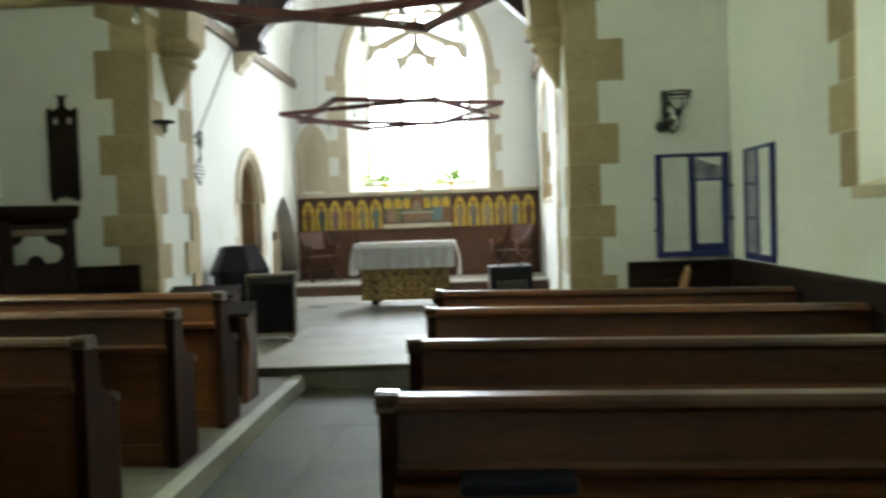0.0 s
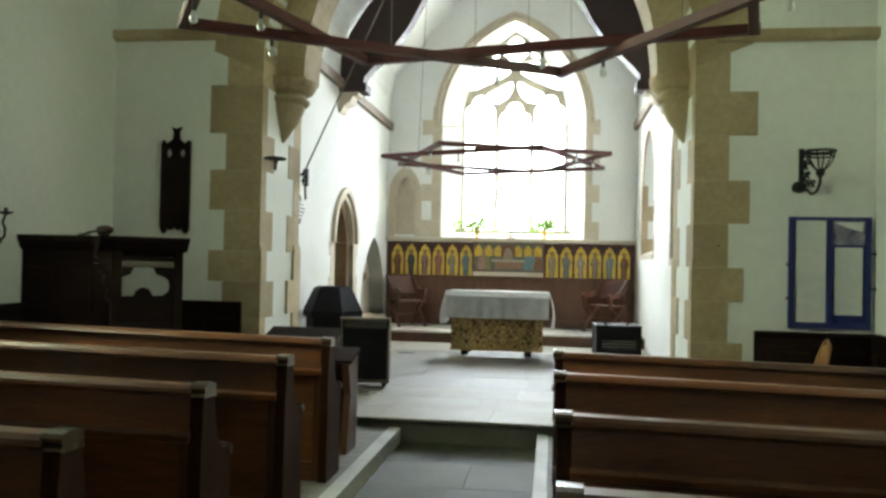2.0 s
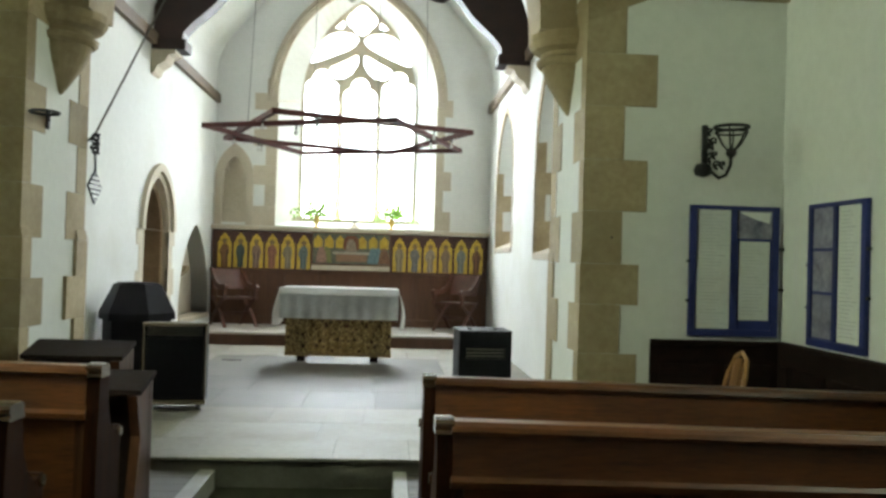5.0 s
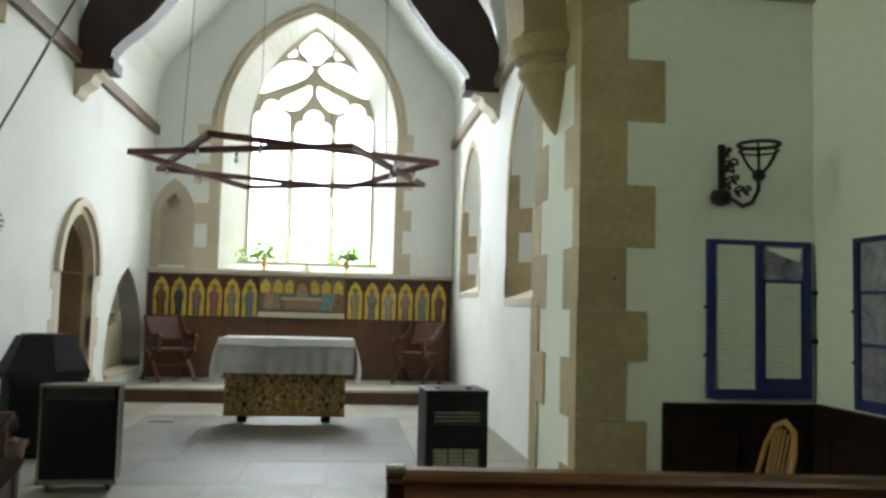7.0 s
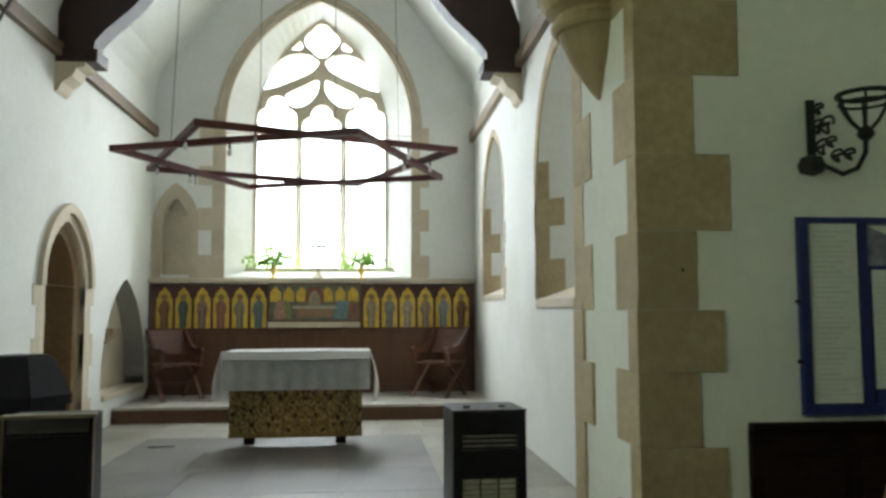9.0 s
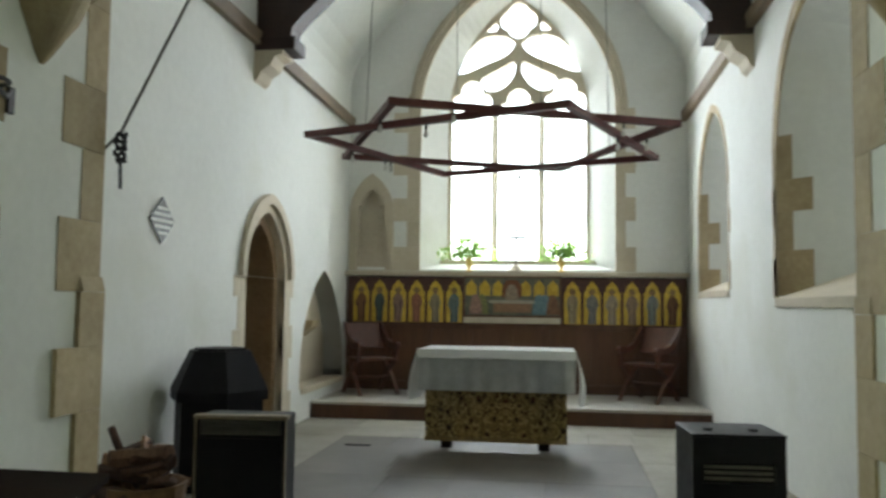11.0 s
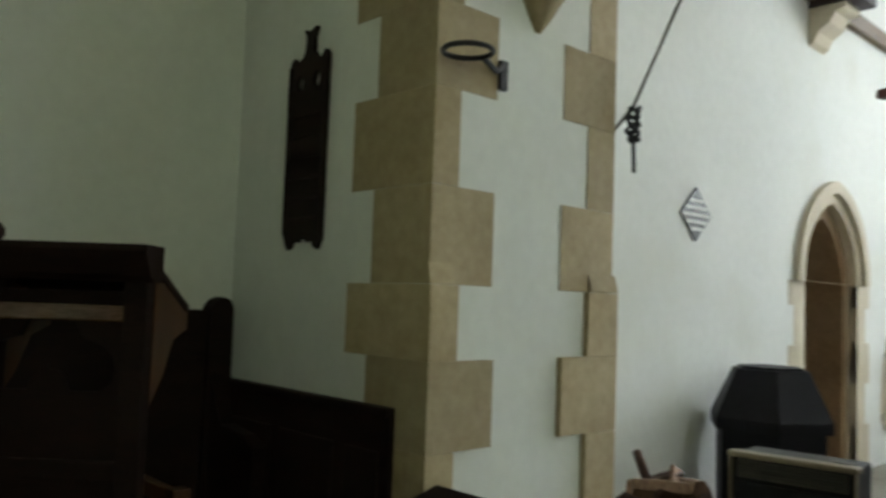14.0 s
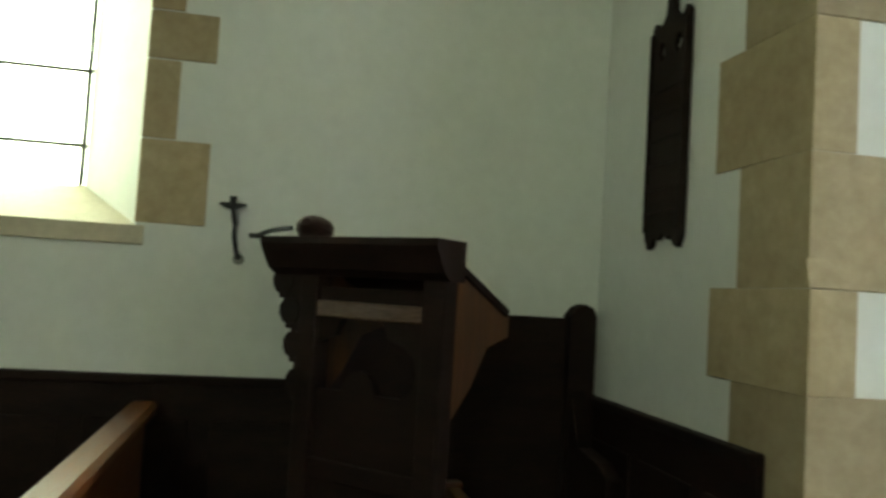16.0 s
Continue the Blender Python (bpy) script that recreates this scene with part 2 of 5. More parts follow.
basket_wicker = surface("wicker", (0.10, 0.055, 0.025), (0.24, 0.14, 0.06), 0.7, 8, 50, 0.4, vary=0.1)
cord = surface("cord", (0.10, 0.095, 0.085), (0.17, 0.16, 0.145), 0.9, 20, 90, 0.2)
wire = surface("dark_cable", (0.10, 0.10, 0.09), (0.17, 0.17, 0.15), 0.7, 20, 90, 0.0)
lead = surface("leading", (0.10, 0.10, 0.09), (0.2, 0.2, 0.18), 0.6, 9, 40, 0.1)
navy_cloth = surface("navy_cloth", (0.008, 0.010, 0.025), (0.02, 0.024, 0.05), 0.95, 9, 90, 0.4)


def brocade_material():
    m = bpy.data.materials.new("brocade")
    m.use_nodes = True
    t = m.node_tree
    n, ln = t.nodes, t.links
    b = n["Principled BSDF"]
    tc, mp = n.new("ShaderNodeTexCoord"), n.new("ShaderNodeMapping")
    ln.new(tc.outputs["Object"], mp.inputs["Vector"])
    sep, fold, comb = n.new("ShaderNodeSeparateXYZ"), n.new("ShaderNodeMath"), n.new("ShaderNodeCombineXYZ")
    ln.new(mp.outputs[0], sep.inputs[0])
    fold.operation, fold.inputs[1].default_value = "PINGPONG", 3.0
    ln.new(sep.outputs["X"], fold.inputs[0])
    ln.new(fold.outputs[0], comb.inputs[0])
    ln.new(sep.outputs["Z"], comb.inputs[2])
    v, nz = n.new("ShaderNodeTexVoronoi"), n.new("ShaderNodeTexNoise")
    v.inputs["Scale"].default_value = 13
    nz.inputs["Scale"].default_value, nz.inputs["Detail"].default_value, nz.inputs["Distortion"].default_value = 22, 4, 1.6
    ln.new(comb.outputs[0], v.inputs["Vector"])
    ln.new(comb.outputs[0], nz.inputs["Vector"])
    r1, r2 = n.new("ShaderNodeValToRGB"), n.new("ShaderNodeValToRGB")
    for r, pts in ((r1, ((0.36, (0.05, 0.034, 0.014)), (0.47, (0.21, 0.145, 0.05)), (0.64, (0.40, 0.31, 0.14)))),
                   (r2, ((0.12, (0.26, 0.07, 0.05)), (0.22, (0.30, 0.28, 0.16)), (0.32, (1, 1, 1))))):
        while len(r.color_ramp.elements) < len(pts):
            r.color_ramp.elements.new(0.5)
        for e, (p, c) in zip(r.color_ramp.elements, pts):
            e.position, e.color = p, (*c, 1)
    ln.new(nz.outputs["Fac"], r1.inputs[0])
    ln.new(v.outputs["Distance"], r2.inputs[0])
    mx = n.new("ShaderNodeMix")
    mx.data_type, mx.blend_type = "RGBA", "MULTIPLY"
    mx.inputs[0].default_value = 1
    ln.new(r1.outputs[0], mx.inputs[6])
    ln.new(r2.outputs[0], mx.inputs[7])
    ln.new(mx.outputs[2], b.inputs["Base Color"])
    b.inputs["Roughness"].default_value = 0.75
    return m


brocade = brocade_material()


def glass_material():
    m = bpy.data.materials.new("window_glass")
    m.use_nodes = True
    b = m.node_tree.nodes["Principled BSDF"]
    b.inputs["Base Color"].default_value = (0.96, 0.98, 0.95, 1)
    b.inputs["Roughness"].default_value = 0.08
    b.inputs["Transmission Weight"].default_value = 1.0
    b.inputs["IOR"].default_value = 1.1
    return m


glass = glass_material()
_robes = {}


def robe(c):
    """A painted colour, made once."""
    if c not in _robes:
        lit = tuple(v * .8 + g for v, g in zip(c, (.14, .09, .02))) if max(c) > .15 else c
        _robes[c] = surface("painted_robe", tuple(v * 0.3 for v in c), lit, 0.6, 30, 90, 0.1, vary=0.1)
    return _robes[c]


# ---- more mesh helpers ----
def add_cyl(bm, a, b, r0, r1=None, seg=10):
    a, b = Vector(a), Vector(b)
    r1 = r0 if r1 is None else r1
    got = bmesh.ops.create_cone(bm, cap_ends=True, segments=seg, radius1=r0, radius2=r1, depth=(b - a).length)
    m = Matrix.Translation((a + b) / 2) @ (b - a).to_track_quat("Z", "Y").to_matrix().to_4x4()
    bmesh.ops.transform(bm, matrix=m, verts=got["verts"])


def cyl(a, b, r0, r1=None, seg=10):
    bm = bmesh.new()
    add_cyl(bm, a, b, r0, r1, seg)
    return bm


def tube(points, r, seg=6, closed=False):
    """A round bar bent along points."""
    bm = bmesh.new()
    n = len(points)
    rings = []
    for i, p in enumerate(points):
        a = Vector(points[i - 1] if (i or closed) else points[i])
        b = Vector(points[(i + 1) % n] if (i < n - 1 or closed) else points[i])
        t = (b - a).normalized()
        s = t.orthogonal().normalized() if i == 0 else (s - t * s.dot(t)).normalized()
        u = t.cross(s)
        rings.append([bm.verts.new(Vector(p) + (s * math.cos(k * math.tau / seg) + u * math.sin(k * math.tau / seg)) * r) for k in range(seg)])
    for i in range(n if closed else n - 1):
        a, b = rings[i], rings[(i + 1) % n]
        for k in range(seg):
            bm.faces.new((a[k], a[(k + 1) % seg], b[(k + 1) % seg], b[k]))
    if not closed:
        bm.faces.new(rings[0][::-1])
        bm.faces.new(rings[-1])
    return bm


def lathe(profile, x, y, seg=16):
    """A turned shape from (radius, height) pairs."""
    bm = bmesh.new()
    rings = [[bm.verts.new((x + r * math.cos(k * math.tau / seg), y + r * math.sin(k * math.tau / seg), z)) for k in range(seg)] for r, z in profile]
    for a, b in zip(rings, rings[1:]):
        for k in range(seg):
            bm.faces.new((a[k], a[(k + 1) % seg], b[(k + 1) % seg], b[k]))
    bm.faces.new(rings[0][::-1])
    bm.faces.new(rings[-1])
    return bm


def moulding(profile, axis, d0, d1):
    """A section swept straight: profile in the two other axes."""
    return slab(axis, profile, [], d0, d1)


def loft(loop_a, loop_b):
    """A strip between two loops of as many points."""
    bm = bmesh.new()
    a, b = [bm.verts.new(p) for p in loop_a], [bm.verts.new(p) for p in loop_b]
    for i in range(len(a)):
        j = (i + 1) % len(a)
        bm.faces.new((a[i], a[j], b[j], b[i]))
    return bm


def band(outer, inner, axis, d0, d1):
    return slab(axis, outer, [inner], d0, d1)


# ---- structure: floors, walls, ceilings ----
floor_nave = thing("floor_nave", box(NN, NS, YW, AW - 0.02, ZN - 0.25, ZN - 0.02), mortar, "worn grey flagstone floor of the nave aisle", "floor", kind="structure")
floor_chancel = thing("floor_chancel", box(CN - .4, CS + .4, AW - 0.02, 12.77, ZN - 0.25, ZC - 0.012), mortar, "pale worn stone slab floor of the chancel", "floor", kind="structure")
floor_sanctuary = thing("floor_sanctuary", box(CN - .4, CS + .4, 12.77, YE + .1, ZN - 0.25, ZS - 0.012), mortar, "raised pale stone floor behind the altar", "floor", kind="structure")
thing("sanctuary_step_trim", box(CN + .002, CS - .002, 12.74, 12.77, ZC - .01, ZS - .03, 0.006), brown_oak, "dark brown step riser before the reredos", "step", kind="structure")
X0 = -0.075
REAR = pointed(X0 - 1.32, X0 + 1.32, 1.97, 4.10, 5.98, 18)
LIGHT = pointed(X0 - 0.99, X0 + 0.99, 2.10, 4.10, 5.90, 18)
NICHE = pointed(-2.28, -1.86, 2.0, 2.72, 3.10, 8)
wall_east = thing("wall_east", slab("y", rect(CN - .5, CS + .5, -0.2, 7.9), [REAR, NICHE], YE, YE + 0.5), plaster, "white plastered east wall round the great window", "wall", kind="structure")
DOOR = pointed(10.62, 11.74, 0.13, 1.72, 2.42, 10)
RECESS = pointed(12.30, 14.14, 0.52, 0.62, 1.90, 12)
wall_cn = thing("wall_chancel_north", slab("x", rect(AE, YE, -0.2, 4.95), [DOOR, RECESS], CN - .6, CN), plaster, "white plastered north wall of the chancel", "wall", kind="structure")
W2, W2G = pointed(11.85, 13.45, 1.68, 2.75, 3.68, 10), pointed(12.25, 13.05, 1.9, 2.8, 3.5, 10)
W3, W3G = pointed(8.05, 10.05, 1.58, 2.75, 3.72, 10), pointed(8.6, 9.5, 1.8, 2.8, 3.5, 10)
wall_cs = thing("wall_chancel_south", slab("x", rect(AE, YE, -0.2, 4.95), [W2, W3], CS, CS + .62), plaster, "white plastered south wall of the chancel", "wall", kind="structure")
JL, JR = -1.87, 1.80
ARCH = pointed(JL, JR, -0.1, 3.12, 5.5, 18)
wall_arch = thing("wall_arch", slab("y", rect(NN - .6, NS + .6, -0.2, 8.2), [ARCH], AW, AE), plaster, "white plastered wall of the chancel arch", "wall", kind="structure")
NWIN, NWING = pointed(2.81, 4.385, 1.666, 3.2, 4.2, 10), pointed(3.12, 4.075, 1.85, 3.2, 4.0, 10)
SWIN, SWING = pointed(2.50, 3.98, 1.52, 3.2, 4.2, 10), pointed(2.75, 3.73, 1.70, 3.2, 4.0, 10)
wall_nn = thing("wall_nave_north", slab("x", rect(YW, AW, -0.3, 4.95), [NWIN], NN - .6, NN), plaster, "white plastered north wall of the nave", "wall", kind="structure")
wall_ns = thing("wall_nave_south", slab("x", rect(YW, AW, -0.3, 4.95), [SWIN], NS, NS + .6), plaster, "white plastered south wall of the nave", "wall", kind="structure")
thing("wall_west", box(NN - .6, NS + .6, YW - .6, YW, -0.3, 8.2), plaster, "white plastered west wall of the nave", "wall", kind="structure")


def ceiling(name, y0, y1, xn, xs, eaves, knee, apex):
    m = (xn + xs) / 2
    prof = [(xn - .4, eaves - .02), (xn, eaves), (xn + .03, eaves + .17), (xn + .12, knee), (m - .3, apex - .25), (m, apex)]
    prof += [(2 * m - x, z) for x, z in reversed(prof[:-1])]
    top = [(x, z + .15) for x, z in reversed(prof)]
    thing(name, slab("y", prof + top, [], y0, y1), plaster, "white plastered sloping ceiling", "ceiling", kind="structure")


ceiling("ceiling_chancel", AE, YE + .02, CN, CS, 4.55, 4.95, 7.5)
ceiling("ceiling_nave", YW, AW, NN, NS, 4.75, 5.1, 8.0)

# ---- great east window ----
window_1 = base("window_1", pose(0, 0, 0), "great pointed three-light window with pale stone tracery", "window", kind="structure")
yo = lambda loop, y: [(u, y, v) for u, v in loop]
part("reveal", loft(yo(REAR, YE - .003), yo(LIGHT, YE + .42)), plaster, window_1, "white splayed plaster reveal")


def light_hole(cx, w, foot, top):
    """One light with a cusped, three-lobed head."""
    side = top - .31
    pts = [(cx - w, foot), (cx + w, foot), (cx + w, side)]
    pts += [(cx + w * (.58 + .42 * math.cos(a)), side + w * .42 * math.sin(a)) for a in (.35, .7, 1.05, 1.4)]
    pts.append((cx + w * .49, top - .185))
    pts += [(cx + w * .56 * math.cos(a), top - w * .56 + w * .56 * math.sin(a)) for a in (.05, .35, .7, 1.05, 1.35)]
    pts.append((cx, top))
    pts += [(2 * cx - x, z) for x, z in reversed(pts[3:-1])]
    pts.append((cx - w, side))
    return pts


def mirrored(side, shape, ku, kv, du):
    """The shape eased at its corners, opened a little and set on one side."""
    n = len(shape)
    mu, mv = sum(u for u, v in shape) / n, sum(v for u, v in shape) / n
    out = []
    for (a, b), (c, d) in zip(shape, shape[1:] + shape[:1]):
        out += [(a + (c - a) * .18, b + (d - b) * .18), (a + (c - a) * .82, b + (d - b) * .82)]
    return [(X0 + side * (mu + du + (u - mu) * ku), mv + (v - mv) * kv) for u, v in out]


DAGGER = [(-0.057, 4.939), (-0.283, 4.816), (-0.462, 4.732), (-0.471, 4.642), (-0.377, 4.562), (-0.245, 4.572), (-0.132, 4.656), (-0.057, 4.783)]
GREAT = [(-0.047, 5.221), (-0.17, 5.316), (-0.367, 5.335), (-0.556, 5.278), (-0.716, 5.108), (-0.857, 4.892), (-0.895, 4.798), (-0.707, 4.826), (-0.49, 4.92), (-0.283, 5.005), (-0.132, 5.09)]
SPANDREL = [(-0.311, 5.57), (-0.292, 5.41), (-0.49, 5.4)]
quatre = []
for k in range(24):
    a = math.tau * k / 24
    quatre.append((X0 + 0.262 * (0.80 + 0.20 * abs(math.cos(2 * a))) * math.cos(a), 5.56 + 0.262 * (0.80 + 0.20 * abs(math.cos(2 * a))) * math.sin(a)))
holes = [light_hole(X0 - .66, .285, 2.12, 4.70), light_hole(X0, .285, 2.12, 4.57), light_hole(X0 + .66, .285, 2.12, 4.70), quatre]
for s in (1, -1):
    holes += [mirrored(s, DAGGER, 1.2, 1.2, -.03), mirrored(s, GREAT, 1.07, 1.07, -.015), mirrored(s, SPANDREL, 1.0, 1.0, 0)]
FRAME = pointed(X0 - 1.2, X0 + 1.2, 1.95, 4.10, 6.12, 18)
tracery = slab("y", FRAME, holes, YE + .42, YE + .55)
part("tracery", tracery, stone_pale, window_1, "pale cusped stone tracery with two mullions")
for cx in (X0 - .33, X0 + .33):
    part("mullion", moulding([(cx - .045, YE + .46), (cx, YE + .37), (cx + .045, YE + .46)], "z", 2.1, 4.2), stone_pale, window_1)
for cx in (X0 - .66, X0, X0 + .66):
    pane = part("pane", box(cx - .30, cx + .30, YE + .495, YE + .50, 2.1, 4.05), glass, window_1, "clear leaded glass pane")
    pane.visible_shadow = False
    for z in (2.55, 2.98, 3.41, 3.84):
        part("saddle_bar", cyl((cx - .29, YE + .47, z), (cx + .29, YE + .47, z), .007, seg=6), lead, window_1)
part("hood_mould", band(pointed(X0 - 1.48, X0 + 1.48, 4.02, 4.10, 6.15, 18), pointed(X0 - 1.32, X0 + 1.32, 4.021, 4.10, 5.98, 18), "y", YE - .06, YE + .01), stone_pale, window_1, "moulded stone hood over the window")
upper = part("upper_pane", slab("y", pointed(X0 - .98, X0 + .98, 4.052, 4.10, 5.89, 18), [], YE + .495, YE + .50), glass, window_1, "clear glass behind the tracery")
upper.visible_shadow = False
part("hood_roll", tube([(u, YE - .065, v) for u, v in pointed(X0 - 1.41, X0 + 1.41, 4.02, 4.10, 6.08, 18)[2:]], .028, 6), stone_pale, window_1)
part("sill", moulding([(X0 - 1.24, 1.94), (X0 + 1.24, 1.94), (X0 + 1.05, 2.12), (X0 - 1.05, 2.12)], "y", YE + .30, YE + .45), stone_pale, window_1, "pale stone window sill")


def jamb_stones(parent, place, levels, material=stone):
    """Corner blocks; place(z0, z1, long) gives a block's box."""
    for i, (z0, z1) in enumerate(zip(levels, levels[1:])):
        part("quoin", box(*place(z0 + .0006, z1 - .0006, i % 2 == 0), .002, 1), material, parent)


lv = [1.95, 2.28, 2.63, 2.95, 3.27, 3.55, 3.87, 4.15, 4.40]
jamb_stones(window_1, lambda a, b, w: (X0 - (1.70 if w else 1.50), X0 - 1.317, YE - .005, YE + (.10 if w else .2), a, b), lv, stone_pale)
jamb_stones(window_1, lambda a, b, w: (X0 + 1.317, X0 + (1.58 if w else 1.45), YE - .005, YE + (.10 if w else .2), a, b), lv, stone_pale)

# arched niche beside the window
niche_1 = base("niche_1", pose(0, 0, 0), "arched shallow stone wall niche beside the window", "niche", kind="structure")
part("surround", band(pointed(-2.385, -1.76, 1.95, 2.74, 3.30, 8), pointed(-2.265, -1.875, 1.96, 2.72, 3.07, 8), "y", YE - .02, YE + .08), stone_pale, niche_1, "dressed stone surround with cusped head")
part("niche_back", box(-2.36, -1.78, YE + .12, YE + .2, 1.9, 3.2), stone_pale, niche_1)
for s in (-1, 1):
    part("cusp", slab("y", [(-2.07 + s * .19, 2.86), (-2.07 + s * .09, 2.84), (-2.07 + s * .12, 2.95)], [], YE + .0, YE + .07), stone_pale, niche_1)

# ---- chancel arch: jamb stones, corbels, inner order ----
for sx, xj, wides, slim, lv in ((-1, JL, (.46, .465, .475), .325, [0.956, 1.275, 1.545, 1.90, 2.255, 2.575, 3.0, 3.44]),
                              (1, JR, (.39, .435, .49), .27, [0.877, 1.206, 1.482, 1.838, 2.188, 2.552, 2.911, 3.44])):
    def west(a, b, w, sx=sx, xj=xj, wides=wides, slim=slim):
        proud = (.02 if sx < 0 else .008) if b < 1.6 else 0.0
        o = xj + sx * (slim if w else wides[0 if a < 1.4 else 1 if a < 2.2 else 2])
        i = xj - sx * (.005 + proud)
        return (min(o, i), max(o, i), AW - .005 - proud * .4, AW + (.315 if w else .125), a, b)

    def east(a, b, w, sx=sx, xj=xj):
        proud = (.02 if sx < 0 else .008) if b < 1.6 else 0.0
        o, i = xj + sx * .12, xj - sx * (.005 + proud)
        return (min(o, i), max(o, i), AE - (.36 if w else .19), AE + .005 + proud, a, b)
    jamb_stones(wall_arch, west, lv, stone)
    part("quoin", box(*west(0.60, lv[0] - .001, False), .002, 1), stone, wall_arch)
    part("quoin", box(*west(ZP, 0.599, True), .002, 1), stone, wall_arch)
    jamb_stones(wall_arch, east, lv, stone)
    part("quoin", box(*east(ZC, lv[0] - .002, False), .004, 1), stone, wall_arch)
    # sloping stops where the jamb's lower stones stand proud
    for y0, y1, out in ((AW - .013, AW + .10, -1), (AE - .17, AE + .026, 1)):
        z = lv[2] + .002
        part("chamfer_stop", slab("y", [(xj - sx * .006, z), (xj - sx * (.025 if sx < 0 else .013), z), (xj - sx * .006, z + .075)], [], y0, y1), stone, wall_arch)
# voussoirs on the nave face and the soffit's ribs
arc_out, arc_in = pointed(JL - .45, JR + .45, 3.3, 3.30, 6.10, 14)[2:], ARCH[2:]
arc_in = pointed(JL, JR, 3.3, 3.12, 5.5, 14)[2:]
for i in range(len(arc_in) - 1):
    quad = [arc_in[i], arc_in[i + 1], arc_out[i + 1], arc_out[i]]
    part("voussoir", slab("y", quad, [], AW - .006, AW + .30), stone, wall_arch)
    part("voussoir", slab("y", quad, [], AE - .20, AE + .006), stone, wall_arch)
RO, RI = pointed(JL + .004, JR - .004, 3.12, 3.14, 5.48, 16)[2:], pointed(JL + .27, JR - .27, 3.12, 3.14, 5.12, 16)[2:]
YR = (AW + AE) / 2
for i in range(len(RI) - 1):
    part("arch_stone", slab("y", [RI[i], RI[i + 1], RO[i + 1], RO[i]], [], YR - .24, YR + .24), stone, wall_arch)
for sx, xj in ((1, JL), (-1, JR)):
    corbel = base("arch_corbel", pose(0, 0, 0), "carved tapering stone corbel under the chancel arch", "corbel", kind="structure")
    part("bracket", lathe([(.015, 2.575), (.05, 2.62), (.10, 2.70), (.155, 2.78), (.19, 2.86), (.205, 2.92)], xj, YR, 24), stone, corbel, "tapering bell of the corbel")
    part("cap", lathe([(.225, 2.92), (.245, 2.94), (.25, 2.965), (.215, 2.985), (.22, 3.01), (.275, 3.04), (.305, 3.085), (.31, 3.14)], xj, YR, 24), stone, corbel, "moulded stone cap")
for x, y, z in ((JL + .006, AW + .09, 1.06), (JR + .20, AW - .007, 1.66), (JL + .006, AW + .13, 1.40)):
    part("iron_pin", box(x - .006, x + .006, y - .006, y + .006, z - .008, z + .008, .003, 1), black_iron, wall_arch)
# string course
for x0, x1, z in ((NN, JL - .34, 3.40), (1.96, NS, 3.31)):
    thing("string_course_trim", moulding([(AW - .006, z), (AW - .05, z + .01), (AW - .07, z + .03), (AW - .07, z + .09), (AW - .006, z + .10)], "x", x0, x1), stone, "plain projecting stone band on the nave wall", "string course", kind="structure")

# ---- chancel roof timbers ----
for sx, xw in ((1, CN), (-1, CS)):
    thing("wall_plate_trim", box(min(xw, xw + sx * .07), max(xw, xw + sx * .07), AE, YE, 3.95, 4.09, .006), beam_wood, "brown timber wall plate along the chancel wall", "beam", kind="structure")
    truss = base("roof_truss", pose(0, 0, 0), "dark oak arched roof brace on a stone corbel", "roof truss", kind="structure")
    inner = [(.34, 3.98), (.36, 4.12), (.46, 4.24), (.72, 4.48), (1.0, 4.85), (1.22, 5.3), (1.45, 6.0), (1.7, 6.5)]
    outer = [(1.5, 6.62), (1.1, 6.1), (.75, 5.6), (.35, 5.1), (.13, 4.75), (.01, 4.4), (.01, 3.98)]
    part("arched_brace", slab("y", [(xw + sx * u, v) for u, v in inner + outer], [], 10.72, 10.98), truss_wood, truss)
    part("brace_foot", box(min(xw, xw + sx * .40), max(xw, xw + sx * .40), 10.68, 11.02, 3.90, 4.03, .015), truss_wood, truss, "moulded dark oak foot")
    prof = [(0, 3.60), (.04, 3.63), (.07, 3.70), (.16, 3.76), (.20, 3.84), (.28, 3.86), (.28, 3.90), (0, 3.90)]
    part("stone_corbel", slab("y", [(xw + sx * u, v) for u, v in prof], [], 10.70, 11.0), stone_pale, truss, "small carved stone corbel")

# ---- door, recess and windows of the chancel ----
door_1 = base("door_1", pose(0, 0, 0), "narrow pointed stone doorway with a dark oak door", "door", kind="structure")
part("hood_mould", band(pointed(10.45, 11.91, 1.74, 1.75, 2.58, 12), pointed(10.55, 11.81, 1.741, 1.75, 2.48, 12), "x", CN - .02, CN + .05), stone_pale, door_1, "projecting stone hood")
part("outer_order", band(pointed(10.53, 11.83, .16, 1.74, 2.51, 12), pointed(10.64, 11.72, .161, 1.72, 2.40, 12), "x", CN - .08, CN + .006), stone_pale, door_1)
part("inner_order", band(pointed(10.60, 11.76, .16, 1.72, 2.42, 12), pointed(10.74, 11.62, .161, 1.70, 2.28, 12), "x", CN - .50, CN - .08), brown_stone, door_1, "brown stone inner order")
part("door_leaf", slab("x", pointed(10.58, 11.78, .13, 1.72, 2.48, 12), [], CN - .66, CN - .602), dark_oak, door_1, "dark plank door leaf")
part("latch", cyl((CN - .602, 10.86, 1.15), (CN - .55, 10.86, 1.15), .03), black_iron, door_1)
for y in (10.50, 11.86):
    jamb_stones(door_1, lambda a, b, w, y=y: (CN - .05, CN + .005, y - (.14 if w else .04), y + (.14 if w else .04), a, b), [.18, .55, .9, 1.25, 1.55, 1.74], stone_pale)
recess_1 = base("recess_1", pose(0, 0, 0), "low pointed stone seat recess in the sanctuary wall", "recess", kind="structure")
